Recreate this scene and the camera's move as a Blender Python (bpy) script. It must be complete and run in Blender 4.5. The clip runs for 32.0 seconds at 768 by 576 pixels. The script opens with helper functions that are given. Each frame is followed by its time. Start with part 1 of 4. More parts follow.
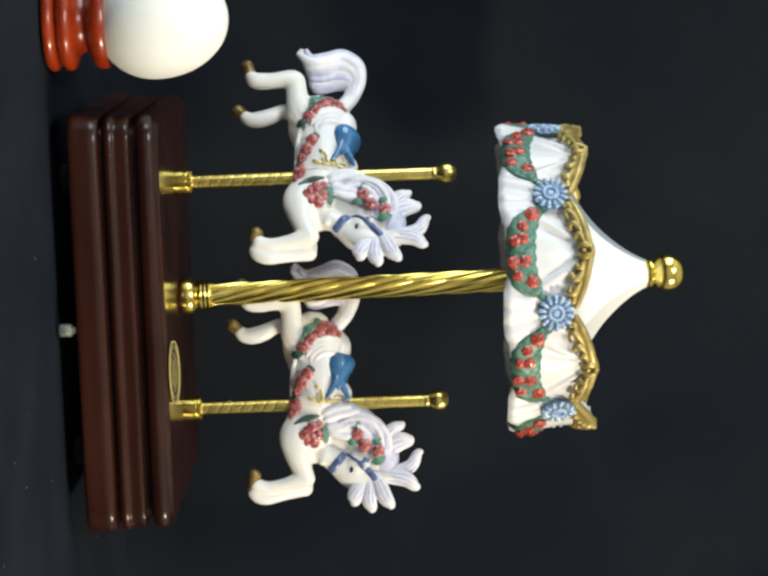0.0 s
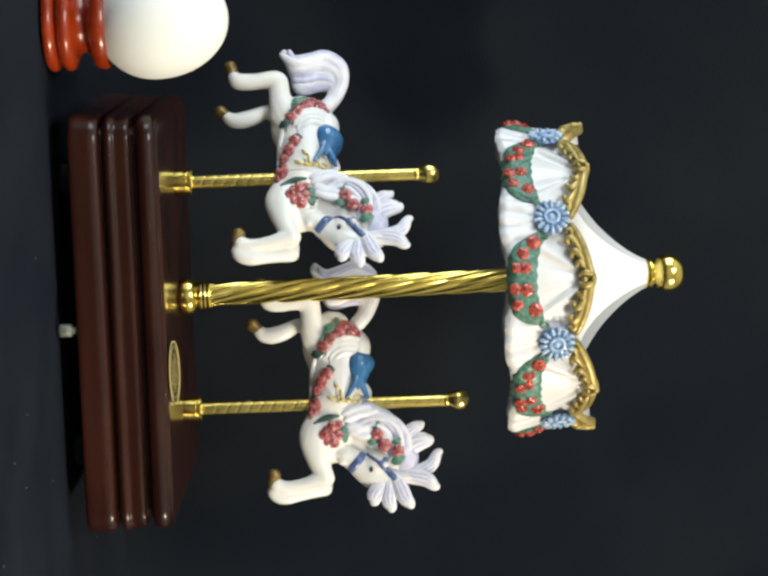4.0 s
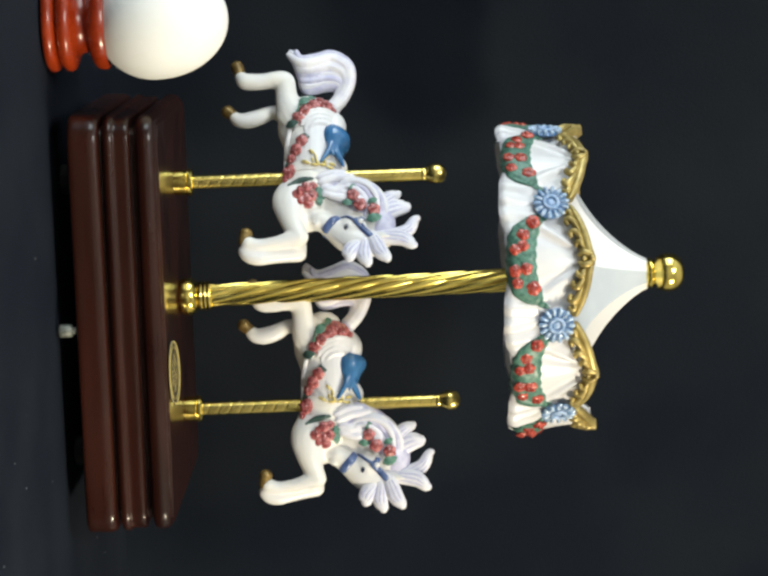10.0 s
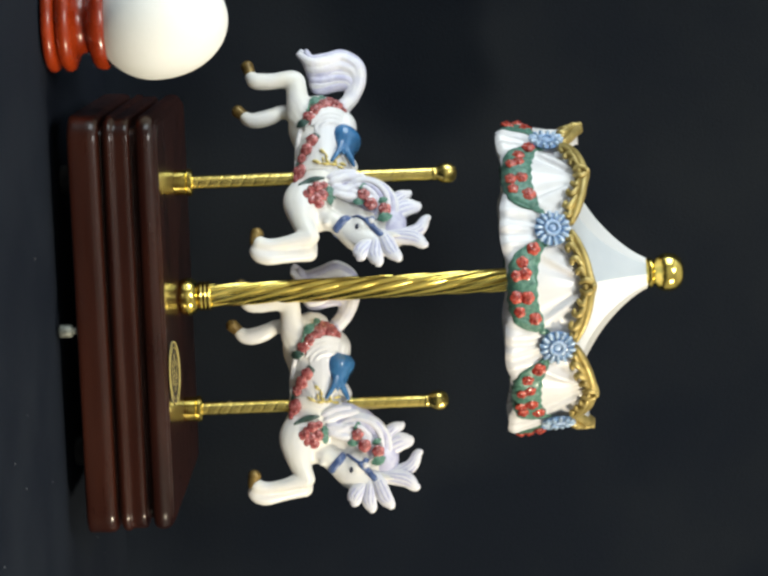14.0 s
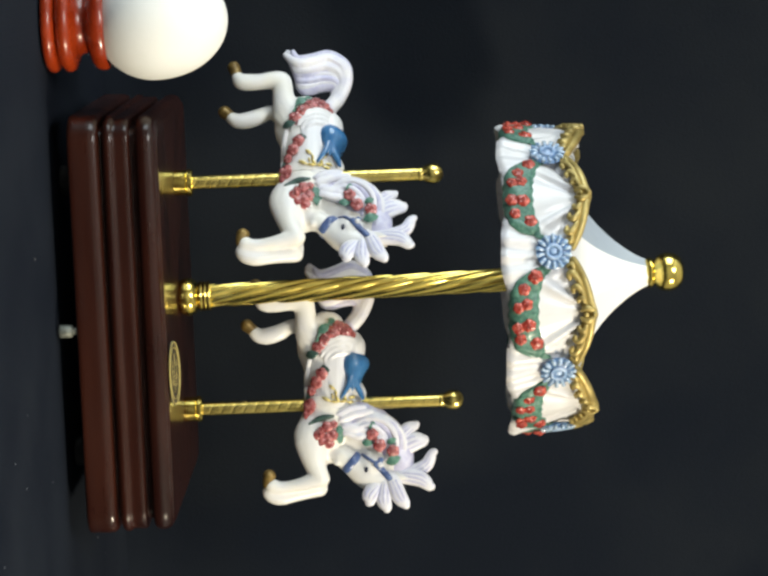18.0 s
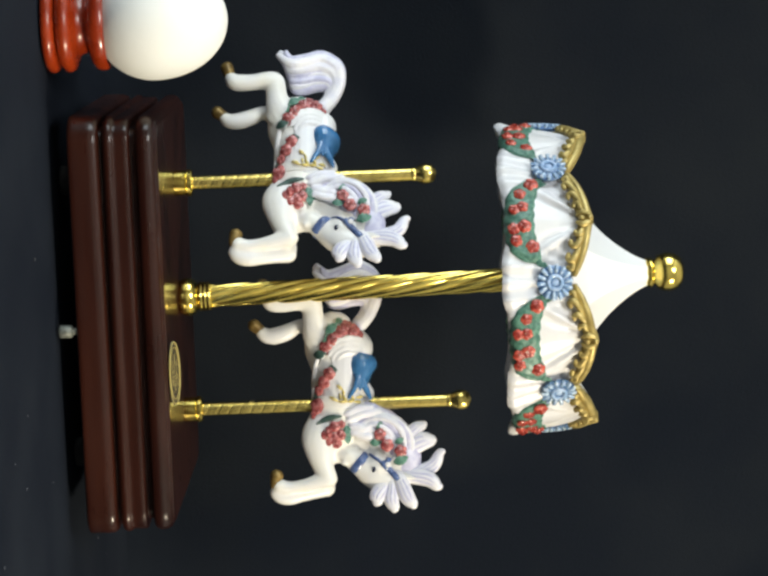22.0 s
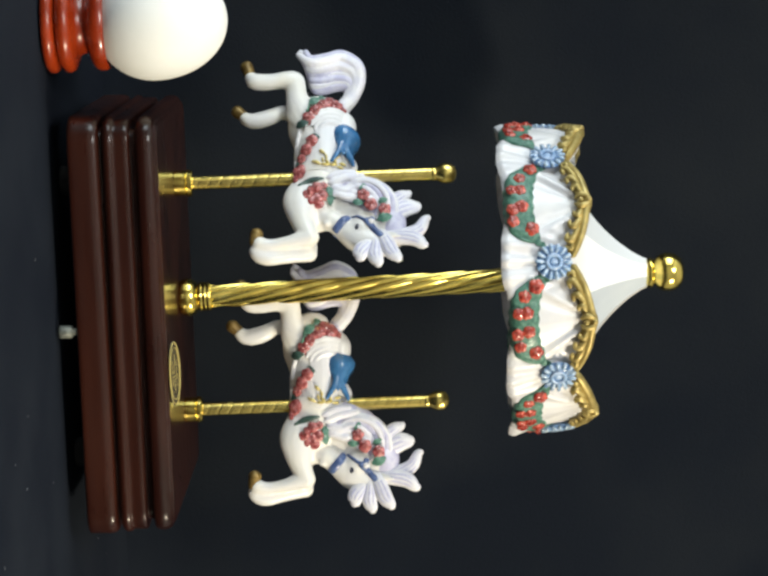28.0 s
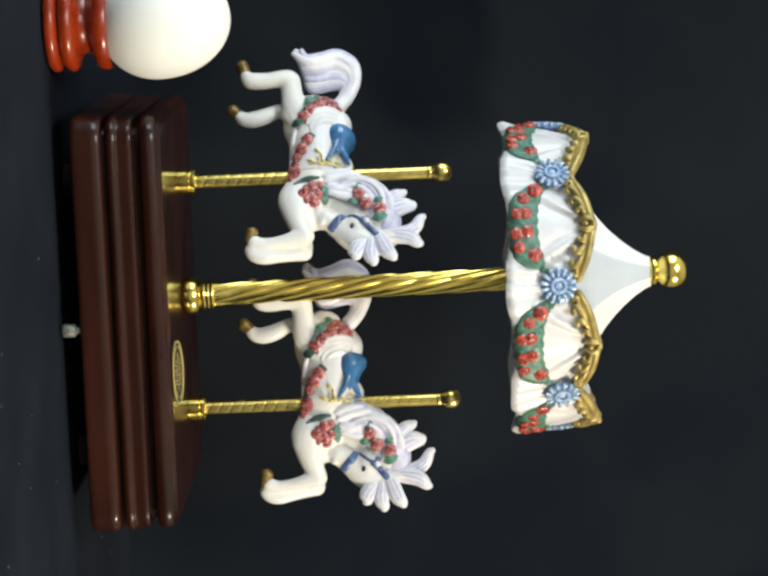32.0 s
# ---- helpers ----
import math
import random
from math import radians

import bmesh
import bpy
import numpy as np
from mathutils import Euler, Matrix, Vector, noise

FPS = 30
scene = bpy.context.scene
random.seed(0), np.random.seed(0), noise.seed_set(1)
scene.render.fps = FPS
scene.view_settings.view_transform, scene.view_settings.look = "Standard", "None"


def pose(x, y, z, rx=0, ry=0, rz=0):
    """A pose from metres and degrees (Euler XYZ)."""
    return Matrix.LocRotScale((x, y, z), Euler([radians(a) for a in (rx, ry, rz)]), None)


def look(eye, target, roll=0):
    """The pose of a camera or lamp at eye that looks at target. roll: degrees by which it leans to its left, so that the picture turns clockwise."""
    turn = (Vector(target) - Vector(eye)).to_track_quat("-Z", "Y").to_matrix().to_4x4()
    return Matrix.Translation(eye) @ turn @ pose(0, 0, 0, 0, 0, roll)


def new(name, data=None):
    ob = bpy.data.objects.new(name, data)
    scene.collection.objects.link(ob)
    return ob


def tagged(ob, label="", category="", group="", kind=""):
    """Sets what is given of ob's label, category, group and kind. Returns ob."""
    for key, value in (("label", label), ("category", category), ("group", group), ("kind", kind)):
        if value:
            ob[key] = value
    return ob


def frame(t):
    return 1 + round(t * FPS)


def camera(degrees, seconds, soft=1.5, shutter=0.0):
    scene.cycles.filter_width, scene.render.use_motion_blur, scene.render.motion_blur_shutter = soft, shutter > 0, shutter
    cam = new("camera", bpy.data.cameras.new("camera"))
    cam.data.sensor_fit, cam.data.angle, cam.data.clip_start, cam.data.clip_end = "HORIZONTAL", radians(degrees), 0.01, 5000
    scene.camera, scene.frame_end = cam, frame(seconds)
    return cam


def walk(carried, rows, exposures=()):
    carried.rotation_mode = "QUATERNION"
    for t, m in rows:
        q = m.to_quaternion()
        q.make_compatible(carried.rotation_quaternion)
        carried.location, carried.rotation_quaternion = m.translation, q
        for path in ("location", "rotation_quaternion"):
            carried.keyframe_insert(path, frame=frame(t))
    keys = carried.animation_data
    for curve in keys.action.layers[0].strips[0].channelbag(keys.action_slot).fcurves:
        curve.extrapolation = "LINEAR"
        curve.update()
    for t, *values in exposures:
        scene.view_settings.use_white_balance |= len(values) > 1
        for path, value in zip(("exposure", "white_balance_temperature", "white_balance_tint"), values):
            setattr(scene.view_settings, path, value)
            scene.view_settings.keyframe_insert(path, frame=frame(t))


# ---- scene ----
from mathutils.bvhtree import BVHTree

MM = 0.001
ZB = 0.050            # height of the wooden base's top over the table cloth

# ---- camera ----
cam = camera(21.14, 32.0, soft=2.8)
EYE = Vector((-0.1804, -0.9953, 0.1079 + ZB))


def view(yaw, pitch, roll):
    """Pose of the camera, which lies on its side; yaw to its left, pitch up, in degrees."""
    y, p = radians(-10.137 + yaw), radians(-0.408 + pitch)
    way = Vector((-math.sin(y) * math.cos(p), math.cos(y) * math.cos(p), math.sin(p)))
    return look(EYE, EYE + way, 88.582 + roll)


walk(cam, [
    (0.0, view(0, 0, 0)), (3.5, view(0.004, 0, 0)), (9.0, view(0.009, 0, -0.02)), (14.5, view(0.008, 0, -0.10)),
    (20.0, view(0.009, 0, -0.15)), (25.5, view(0.015, 0, -0.18)), (30.0, view(0.017, 0, -0.186)), (30.6, view(0.018, 0.0, -0.186)),
    (31.0, view(0.056, 0.021, -0.186)), (31.5, view(-0.008, -0.027, -0.195)), (32.0, view(-0.021, -0.093, -0.24))])

# ---- light ----
world = bpy.data.worlds.new("room_air")
scene.world = world
world.use_nodes = True
world.node_tree.nodes["Background"].inputs[0].default_value = (0.75, 0.85, 1.0, 1)
world.node_tree.nodes["Background"].inputs[1].default_value = 0.05
scene.view_settings.exposure = 0.0


def area(name, eye, target, size, watts, colour, high=0.0):
    data = bpy.data.lights.new(name, "AREA")
    data.shape, data.size, data.energy, data.color = ("RECTANGLE" if high else "DISK"), size, watts, colour
    if high:
        data.size_y = high
    ob = new(name, data)
    ob.matrix_world = look(eye, target)
    return ob


# the window in the west wall, the ceiling lamp and the table lamp stand outside the view
WIN_Y0, WIN_Y1, WIN_Z0, WIN_Z1 = -1.25, 0.35, 0.05, 1.25
CEIL, WARM = (-0.62, -1.60, 1.50), (1.20, -0.95, 0.78)
area("ceiling_bulb", (CEIL[0], CEIL[1], CEIL[2] - 0.02), (CEIL[0] + 0.55, CEIL[1] + 1.10, 0), 0.80, 25, (0.98, 1.0, 0.98))
area("window_daylight", (-2.19, (WIN_Y0 + WIN_Y1) / 2, (WIN_Z0 + WIN_Z1) / 2), (0, (WIN_Y0 + WIN_Y1) / 2, (WIN_Z0 + WIN_Z1) / 2), WIN_Y1 - WIN_Y0, 39, (0.83, 0.95, 1.0), WIN_Z1 - WIN_Z0)
area("floor_lamp_bulb", WARM, (0, 0, 0.15), 0.22, 25, (1.0, 0.89, 0.68))

# ---- materials ----


def rgba(c):
    return (*c, 1)


def mat(name, base, second=None, scale=40.0, rough=0.4, metal=0.0, coat=0.0, bump=0.0, bump_scale=200.0, sheen=0.0, ior=1.5,
        detail=4.0, lo=0.35, hi=0.65, stretch=(1, 1, 1), rough_var=0.08, sss=0.0, coat_rough=0.12):
    m = bpy.data.materials.new(name)
    m.use_nodes = True
    nt = m.node_tree
    b = nt.nodes["Principled BSDF"]
    co = nt.nodes.new("ShaderNodeTexCoord")
    mp = nt.nodes.new("ShaderNodeMapping")
    mp.inputs["Scale"].default_value = stretch
    nt.links.new(co.outputs["Object"], mp.inputs["Vector"])
    n1 = nt.nodes.new("ShaderNodeTexNoise")
    n1.inputs["Scale"].default_value, n1.inputs["Detail"].default_value = scale, detail
    nt.links.new(mp.outputs[0], n1.inputs["Vector"])
    ramp = nt.nodes.new("ShaderNodeValToRGB")
    ramp.color_ramp.elements[0].position, ramp.color_ramp.elements[1].position = lo, hi
    ramp.color_ramp.elements[0].color = rgba(base)
    ramp.color_ramp.elements[1].color = rgba(second or base)
    nt.links.new(n1.outputs[0], ramp.inputs[0])
    nt.links.new(ramp.outputs[0], b.inputs["Base Color"])
    n2 = nt.nodes.new("ShaderNodeTexNoise")
    n2.inputs["Scale"].default_value, n2.inputs["Detail"].default_value = bump_scale, 3
    nt.links.new(mp.outputs[0], n2.inputs["Vector"])
    mr = nt.nodes.new("ShaderNodeMapRange")
    mr.inputs["To Min"].default_value, mr.inputs["To Max"].default_value = max(0.02, rough - rough_var), rough + rough_var
    nt.links.new(n2.outputs[0], mr.inputs["Value"])
    nt.links.new(mr.outputs[0], b.inputs["Roughness"])
    b.inputs["Metallic"].default_value, b.inputs["Coat Weight"].default_value, b.inputs["IOR"].default_value = metal, coat, ior
    b.inputs["Coat Roughness"].default_value = coat_rough
    b.inputs["Sheen Weight"].default_value = sheen
    if sss:
        b.inputs["Subsurface Weight"].default_value, b.inputs["Subsurface Scale"].default_value = sss, 0.004
    if bump:
        bp = nt.nodes.new("ShaderNodeBump")
        bp.inputs["Strength"].default_value, bp.inputs["Distance"].default_value = bump, 0.0006
        nt.links.new(n2.outputs[0], bp.inputs["Height"])
        nt.links.new(bp.outputs[0], b.inputs["Normal"])
    return m


MAHOGANY = mat("mahogany", (0.014, 0.0032, 0.0020), (0.034, 0.0086, 0.0044), 26, 0.30, coat=0.30, coat_rough=0.05, ior=1.36, bump=0.04, bump_scale=90, stretch=(0.35, 2.2, 2.2))
BRASS = mat("polished_brass", (0.94, 0.76, 0.21), (0.82, 0.63, 0.15), 60, 0.19, metal=1.0, rough_var=0.03)
BRASS_DULL = mat("rolled_brass", (0.92, 0.73, 0.23), (0.79, 0.61, 0.17), 60, 0.26, metal=1.0, rough_var=0.03)
# its bluish first tone puts the pleats' cool shade into the colour
PORCELAIN = mat("white_porcelain", (0.71, 0.71, 0.74), (0.79, 0.78, 0.77), 60, 0.36, coat=0.25, bump=0.05, bump_scale=260)
PORCELAIN_WARM = mat("cream_porcelain", (0.74, 0.73, 0.725), (0.82, 0.795, 0.72), 75, 0.42, coat=0.2, bump=0.3, bump_scale=190)
LAVENDER = mat("lavender_hair_wash", (0.48, 0.47, 0.65), (0.64, 0.63, 0.75), 300, 0.42, coat=0.15, bump=0.25, bump_scale=420, stretch=(1, 1, 1))
LAVENDER_PALE = mat("pale_lavender_white_hair", (0.70, 0.69, 0.78), (0.80, 0.79, 0.81), 220, 0.42, coat=0.15, bump=0.2, bump_scale=420)
GOLD_PAINT = mat("gold_paint", (0.32, 0.24, 0.075), (0.60, 0.47, 0.17), 150, 0.42, metal=0.5, coat=0.15, bump=0.15, bump_scale=420)
HOOF_GOLD = mat("antique_gold_paint", (0.13, 0.08, 0.022), (0.30, 0.20, 0.06), 300, 0.4, metal=0.4, bump=0.1, bump_scale=500)
BLUE_DEEP = mat("deep_blue_wash", (0.08, 0.17, 0.36), (0.13, 0.25, 0.46), 420, 0.3, coat=0.4)
# pale second tone flecks the petals with painted-in highlights
BLUE = mat("blue_glaze", (0.15, 0.30, 0.54), (0.58, 0.70, 0.80), 480, 0.24, coat=0.7, ior=1.8, bump=0.08, bump_scale=600)
BLUE_PALE = mat("pale_blue_wash", (0.22, 0.37, 0.60), (0.46, 0.58, 0.76), 420, 0.3, coat=0.4)
SADDLE_BLUE = mat("saddle_blue_glaze", (0.035, 0.14, 0.32), (0.06, 0.20, 0.42), 200, 0.2, coat=0.7)
STRAP_BLUE = mat("navy_strap", (0.055, 0.09, 0.22), (0.10, 0.16, 0.34), 300, 0.3, coat=0.4)
GREEN = mat("green_leaf_glaze", (0.040, 0.13, 0.095), (0.12, 0.27, 0.20), 620, 0.46, coat=0.12, bump=0.35, bump_scale=620)
GREEN_DARK = mat("dark_green_glaze", (0.022, 0.050, 0.042), (0.060, 0.12, 0.10), 520, 0.40, coat=0.2, bump=0.3, bump_scale=620)
RED = mat("red_rose_glaze", (0.24, 0.014, 0.010), (0.64, 0.10, 0.06), 420, 0.26, coat=1.0, coat_rough=0.05, bump=0.1, bump_scale=700)
PINK = mat("dusty_rose_glaze", (0.20, 0.018, 0.022), (0.58, 0.19, 0.18), 460, 0.26, coat=1.0, coat_rough=0.05, bump=0.1, bump_scale=700)
ROOF_WHITE = mat("roof_white_glaze", (0.83, 0.83, 0.83), (0.86, 0.855, 0.84), 40, 0.32, coat=0.3, bump=0.03, bump_scale=160)
ROOF_BLUE = mat("roof_pale_blue_glaze", (0.47, 0.52, 0.575), (0.52, 0.565, 0.61), 60, 0.35, coat=0.3, bump=0.03, bump_scale=160)
EGG = mat("eggshell", (0.85, 0.86, 0.83), (0.89, 0.89, 0.86), 30, 0.55, bump=0.10, bump_scale=700)
RED_LACQUER = mat("red_lacquered_wood", (0.20, 0.017, 0.003), (0.33, 0.036, 0.006), 40, 0.28, coat=0.4, bump=0.05, bump_scale=150)
# table cloth's tone is raised and blued for the daylight on it
CLOTH = mat("black_cloth_daylit", (0.0098, 0.0126, 0.0195), (0.0152, 0.0188, 0.0262), 14, 0.95, bump=0.5, bump_scale=900, ior=1.12, rough_var=0.03)
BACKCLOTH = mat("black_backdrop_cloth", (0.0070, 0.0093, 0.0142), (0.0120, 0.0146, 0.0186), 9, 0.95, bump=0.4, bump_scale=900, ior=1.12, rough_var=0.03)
LINT = mat("lint", (0.10, 0.105, 0.12), (0.17, 0.17, 0.17), 400, 0.9)
RUBBER = mat("black_rubber", (0.008, 0.008, 0.009), (0.014, 0.014, 0.014), 300, 0.7)
STEEL = mat("zinc_steel", (0.22, 0.23, 0.20), (0.14, 0.15, 0.13), 500, 0.5, metal=0.6, bump=0.2, bump_scale=900)
GOLD_PRINT = mat("gold_print", (0.62, 0.50, 0.16), (0.74, 0.62, 0.24), 300, 0.35, metal=0.3)
PRINT = mat("dark_print", (0.02, 0.014, 0.008), (0.03, 0.02, 0.01), 300, 0.5)
EYE_PAINT = mat("dark_eye_paint", (0.02, 0.025, 0.05), (0.03, 0.03, 0.06), 300, 0.2, coat=0.6)
WALL_PAINT = mat("wall_paint", (0.66, 0.65, 0.61), (0.72, 0.70, 0.66), 3, 0.8, bump=0.1, bump_scale=60)
CEIL_PAINT = mat("ceiling_paint", (0.72, 0.71, 0.68), (0.76, 0.75, 0.72), 3, 0.85, bump=0.1, bump_scale=60)
CARPET = mat("carpet", (0.16, 0.12, 0.09), (0.22, 0.17, 0.13), 60, 0.95, bump=0.5, bump_scale=300)

PANE = bpy.data.materials.new("window_glass")
PANE.use_nodes = True
PANE.node_tree.nodes["Principled BSDF"].inputs["Transmission Weight"].default_value = 1.0
PANE.node_tree.nodes["Principled BSDF"].inputs["Roughness"].default_value = 0.02

# ---- mesh helpers ----


def mesh_of(name, bm, material, smooth=True, angle=50):
    bmesh.ops.recalc_face_normals(bm, faces=bm.faces)
    me = bpy.data.meshes.new(name)
    bm.to_mesh(me)
    bm.free()
    mats = material if isinstance(material, (list, tuple)) else [material]
    for m in mats:
        me.materials.append(m)
    if smooth:
        me.shade_smooth()
        me.set_sharp_from_angle(angle=radians(angle))
    return me


def part(name, bm, material, parent, label="", smooth=True, angle=50):
    ob = new(name, mesh_of(name, bm, material, smooth, angle))
    ob.parent = parent
    if label:
        tagged(ob, label)
    return ob


def again(name, mesh, parent, m):
    """One more piece on a shared mesh."""
    ob = new(name, mesh)
    ob.parent = parent
    ob.matrix_basis = m
    return ob


def thing(name, label, category, group=""):
    return tagged(new(name), label, category, group)


def ring_loft(bm, rings, cap=True, closed=True):
    """Joins rings of points, all of one length, into a skin."""
    rows = [[bm.verts.new(p) for p in ring] for ring in rings]
    n = len(rows[0])
    for a, b in zip(rows, rows[1:]):
        for i in range(n if closed else n - 1):
            j = (i + 1) % n
            bm.faces.new((a[i], a[j], b[j], b[i]))
    if cap:
        bm.faces.new(rows[0][::-1])
        bm.faces.new(rows[-1])
    return rows


def lathe(bm, profile, n=40, cx=0.0, cy=0.0, k=MM):
    """Turned body from (radius, height) pairs, in mm."""
    rings = []
    for r, z in profile:
        rings.append([(cx + k * max(r, 0.02) * math.cos(2 * math.pi * i / n), cy + k * max(r, 0.02) * math.sin(2 * math.pi * i / n), k * z) for i in range(n)])
    ring_loft(bm, rings)


def spline(pts, steps):
    """Smooth values through rows of numbers."""
    out = []
    p = [np.array(q, float) for q in pts]
    for i in range(len(p) - 1):
        a, b, c, d = p[max(i - 1, 0)], p[i], p[i + 1], p[min(i + 2, len(p) - 1)]
        for s in range(steps):
            t = s / steps
            out.append(0.5 * (2 * b + (c - a) * t + (2 * a - 5 * b + 4 * c - d) * t * t + (3 * b - a - 3 * c + d) * t ** 3))
    out.append(p[-1])
    return out


def tube(bm, pts, n=14, steps=5, side=(0, 1, 0), k=MM, flute=0, depth=0.0):
    """A limb along rows of (x, y, z, radius across the profile, radius sideways), in mm, with rounded ends."""
    rows = spline(pts, steps)
    side = Vector(side)
    rings = []
    last = len(rows) - 1
    centres = [Vector(r[:3]) for r in rows]
    for i, r in enumerate(rows):
        way = (centres[min(i + 1, last)] - centres[max(i - 1, 0)]).normalized()
        up = way.cross(side).normalized()
        lat = up.cross(way).normalized()
        ru, rl = max(r[3], 0.15), max(r[4] if len(r) > 4 else r[3], 0.15)

        def ring(c, f):
            out = []
            for j in range(n):
                a = 2 * math.pi * j / n
                g = f * (1 + depth * math.cos(flute * a)) if flute else f
                out.append((c + up * (ru * g * math.cos(a)) + lat * (rl * g * math.sin(a))) * k)
            return out
        m = min(ru, rl)
        if i == 0:
            rings += [ring(centres[i] - way * m * 0.9, 0.35), ring(centres[i] - way * m * 0.55, 0.8)]
        rings.append(ring(centres[i], 1))
        if i == last:
            rings += [ring(centres[i] + way * m * 0.55, 0.8), ring(centres[i] + way * m * 0.9, 0.35)]
    ring_loft(bm, rings)


def blob(bm, c, r, m=None, u=12, v=8, k=MM):
    """An ellipsoid in mm at c with radii r, turned by m."""
    m = m or Matrix.Identity(4)
    mm = Matrix.Translation(Vector(c) * k) @ m @ Matrix.Diagonal((*(Vector(r) * k), 1))
    bmesh.ops.create_uvsphere(bm, u_segments=u, v_segments=v, radius=1, matrix=mm)


def torus(bm, c, big, small, m=None, n=18, q=8, k=MM, arc=1.0):
    m = m or Matrix.Identity(4)
    rings = []
    for i in range(n if arc >= 1 else n + 1):
        a = 2 * math.pi * arc * i / n
        ring = []
        for j in range(q):
            b = 2 * math.pi * j / q
            p = Vector(((big + small * math.cos(b)) * math.cos(a), (big + small * math.cos(b)) * math.sin(a), small * math.sin(b)))
            ring.append(Vector(c) * k + (m @ (p * k)))
        rings.append(ring)
    if arc >= 1:
        rings.append(rings[0])
        rows = [[bm.verts.new(p) for p in ring] for ring in rings[:-1]]
        for i in range(len(rows)):
            a, b = rows[i], rows[(i + 1) % len(rows)]
            for j in range(q):
                bm.faces.new((a[j], a[(j + 1) % q], b[(j + 1) % q], b[j]))
    else:
        ring_loft(bm, rings)


def box(bm, x0, x1, y0, y1, z0, z1, bevel=0.0):
    m = Matrix.Translation(((x0 + x1) / 2, (y0 + y1) / 2, (z0 + z1) / 2)) @ Matrix.Diagonal((x1 - x0, y1 - y0, z1 - z0, 1))
    got = bmesh.ops.create_cube(bm, size=1, matrix=m)
    if bevel:
        edges = list({e for v in got["verts"] for e in v.link_edges})
        bmesh.ops.bevel(bm, geom=edges, offset=bevel, segments=2, affect="EDGES", profile=0.5)


def facing(way, roll=0.0):
    """Turn that brings +z to way."""
    return Vector(way).to_track_quat("Z", "Y").to_matrix().to_4x4() @ Matrix.Rotation(roll, 4, "Z")

# ---- the place: table, backdrop, room ----


def cloth_sheet(bm, x0, x1, nx, rows, wave, drape=0.0):
    """Cloth from a section of (y, z) rows, waved a little; drape lets it hang forward on one side and back on the other."""
    grid = []
    for y, z, ny, nz in rows:
        line = []
        for j in range(nx + 1):
            x = x0 + (x1 - x0) * j / nx
            h = wave * (noise.noise((x * 3.1, y * 3.0 + z * 2.0, 3.3)) + 0.4 * noise.noise((x * 9, y * 9 + z * 7, 8.1)))
            calm = min(1.0, max(0.0, (math.hypot(x, y) - 0.19) / 0.15)) if nz else min(1.0, max(0.0, z / 0.06))
            swing = drape * max(-0.26, min(0.3, x)) * max(0.0, min(z, 0.36) - 0.08)
            line.append(bm.verts.new((x, y + ny * h * calm + swing, z + nz * h * calm)))
        grid.append(line)
    for a, b in zip(grid, grid[1:]):
        for j in range(nx):
            bm.faces.new((a[j], a[j + 1], b[j + 1], b[j]))


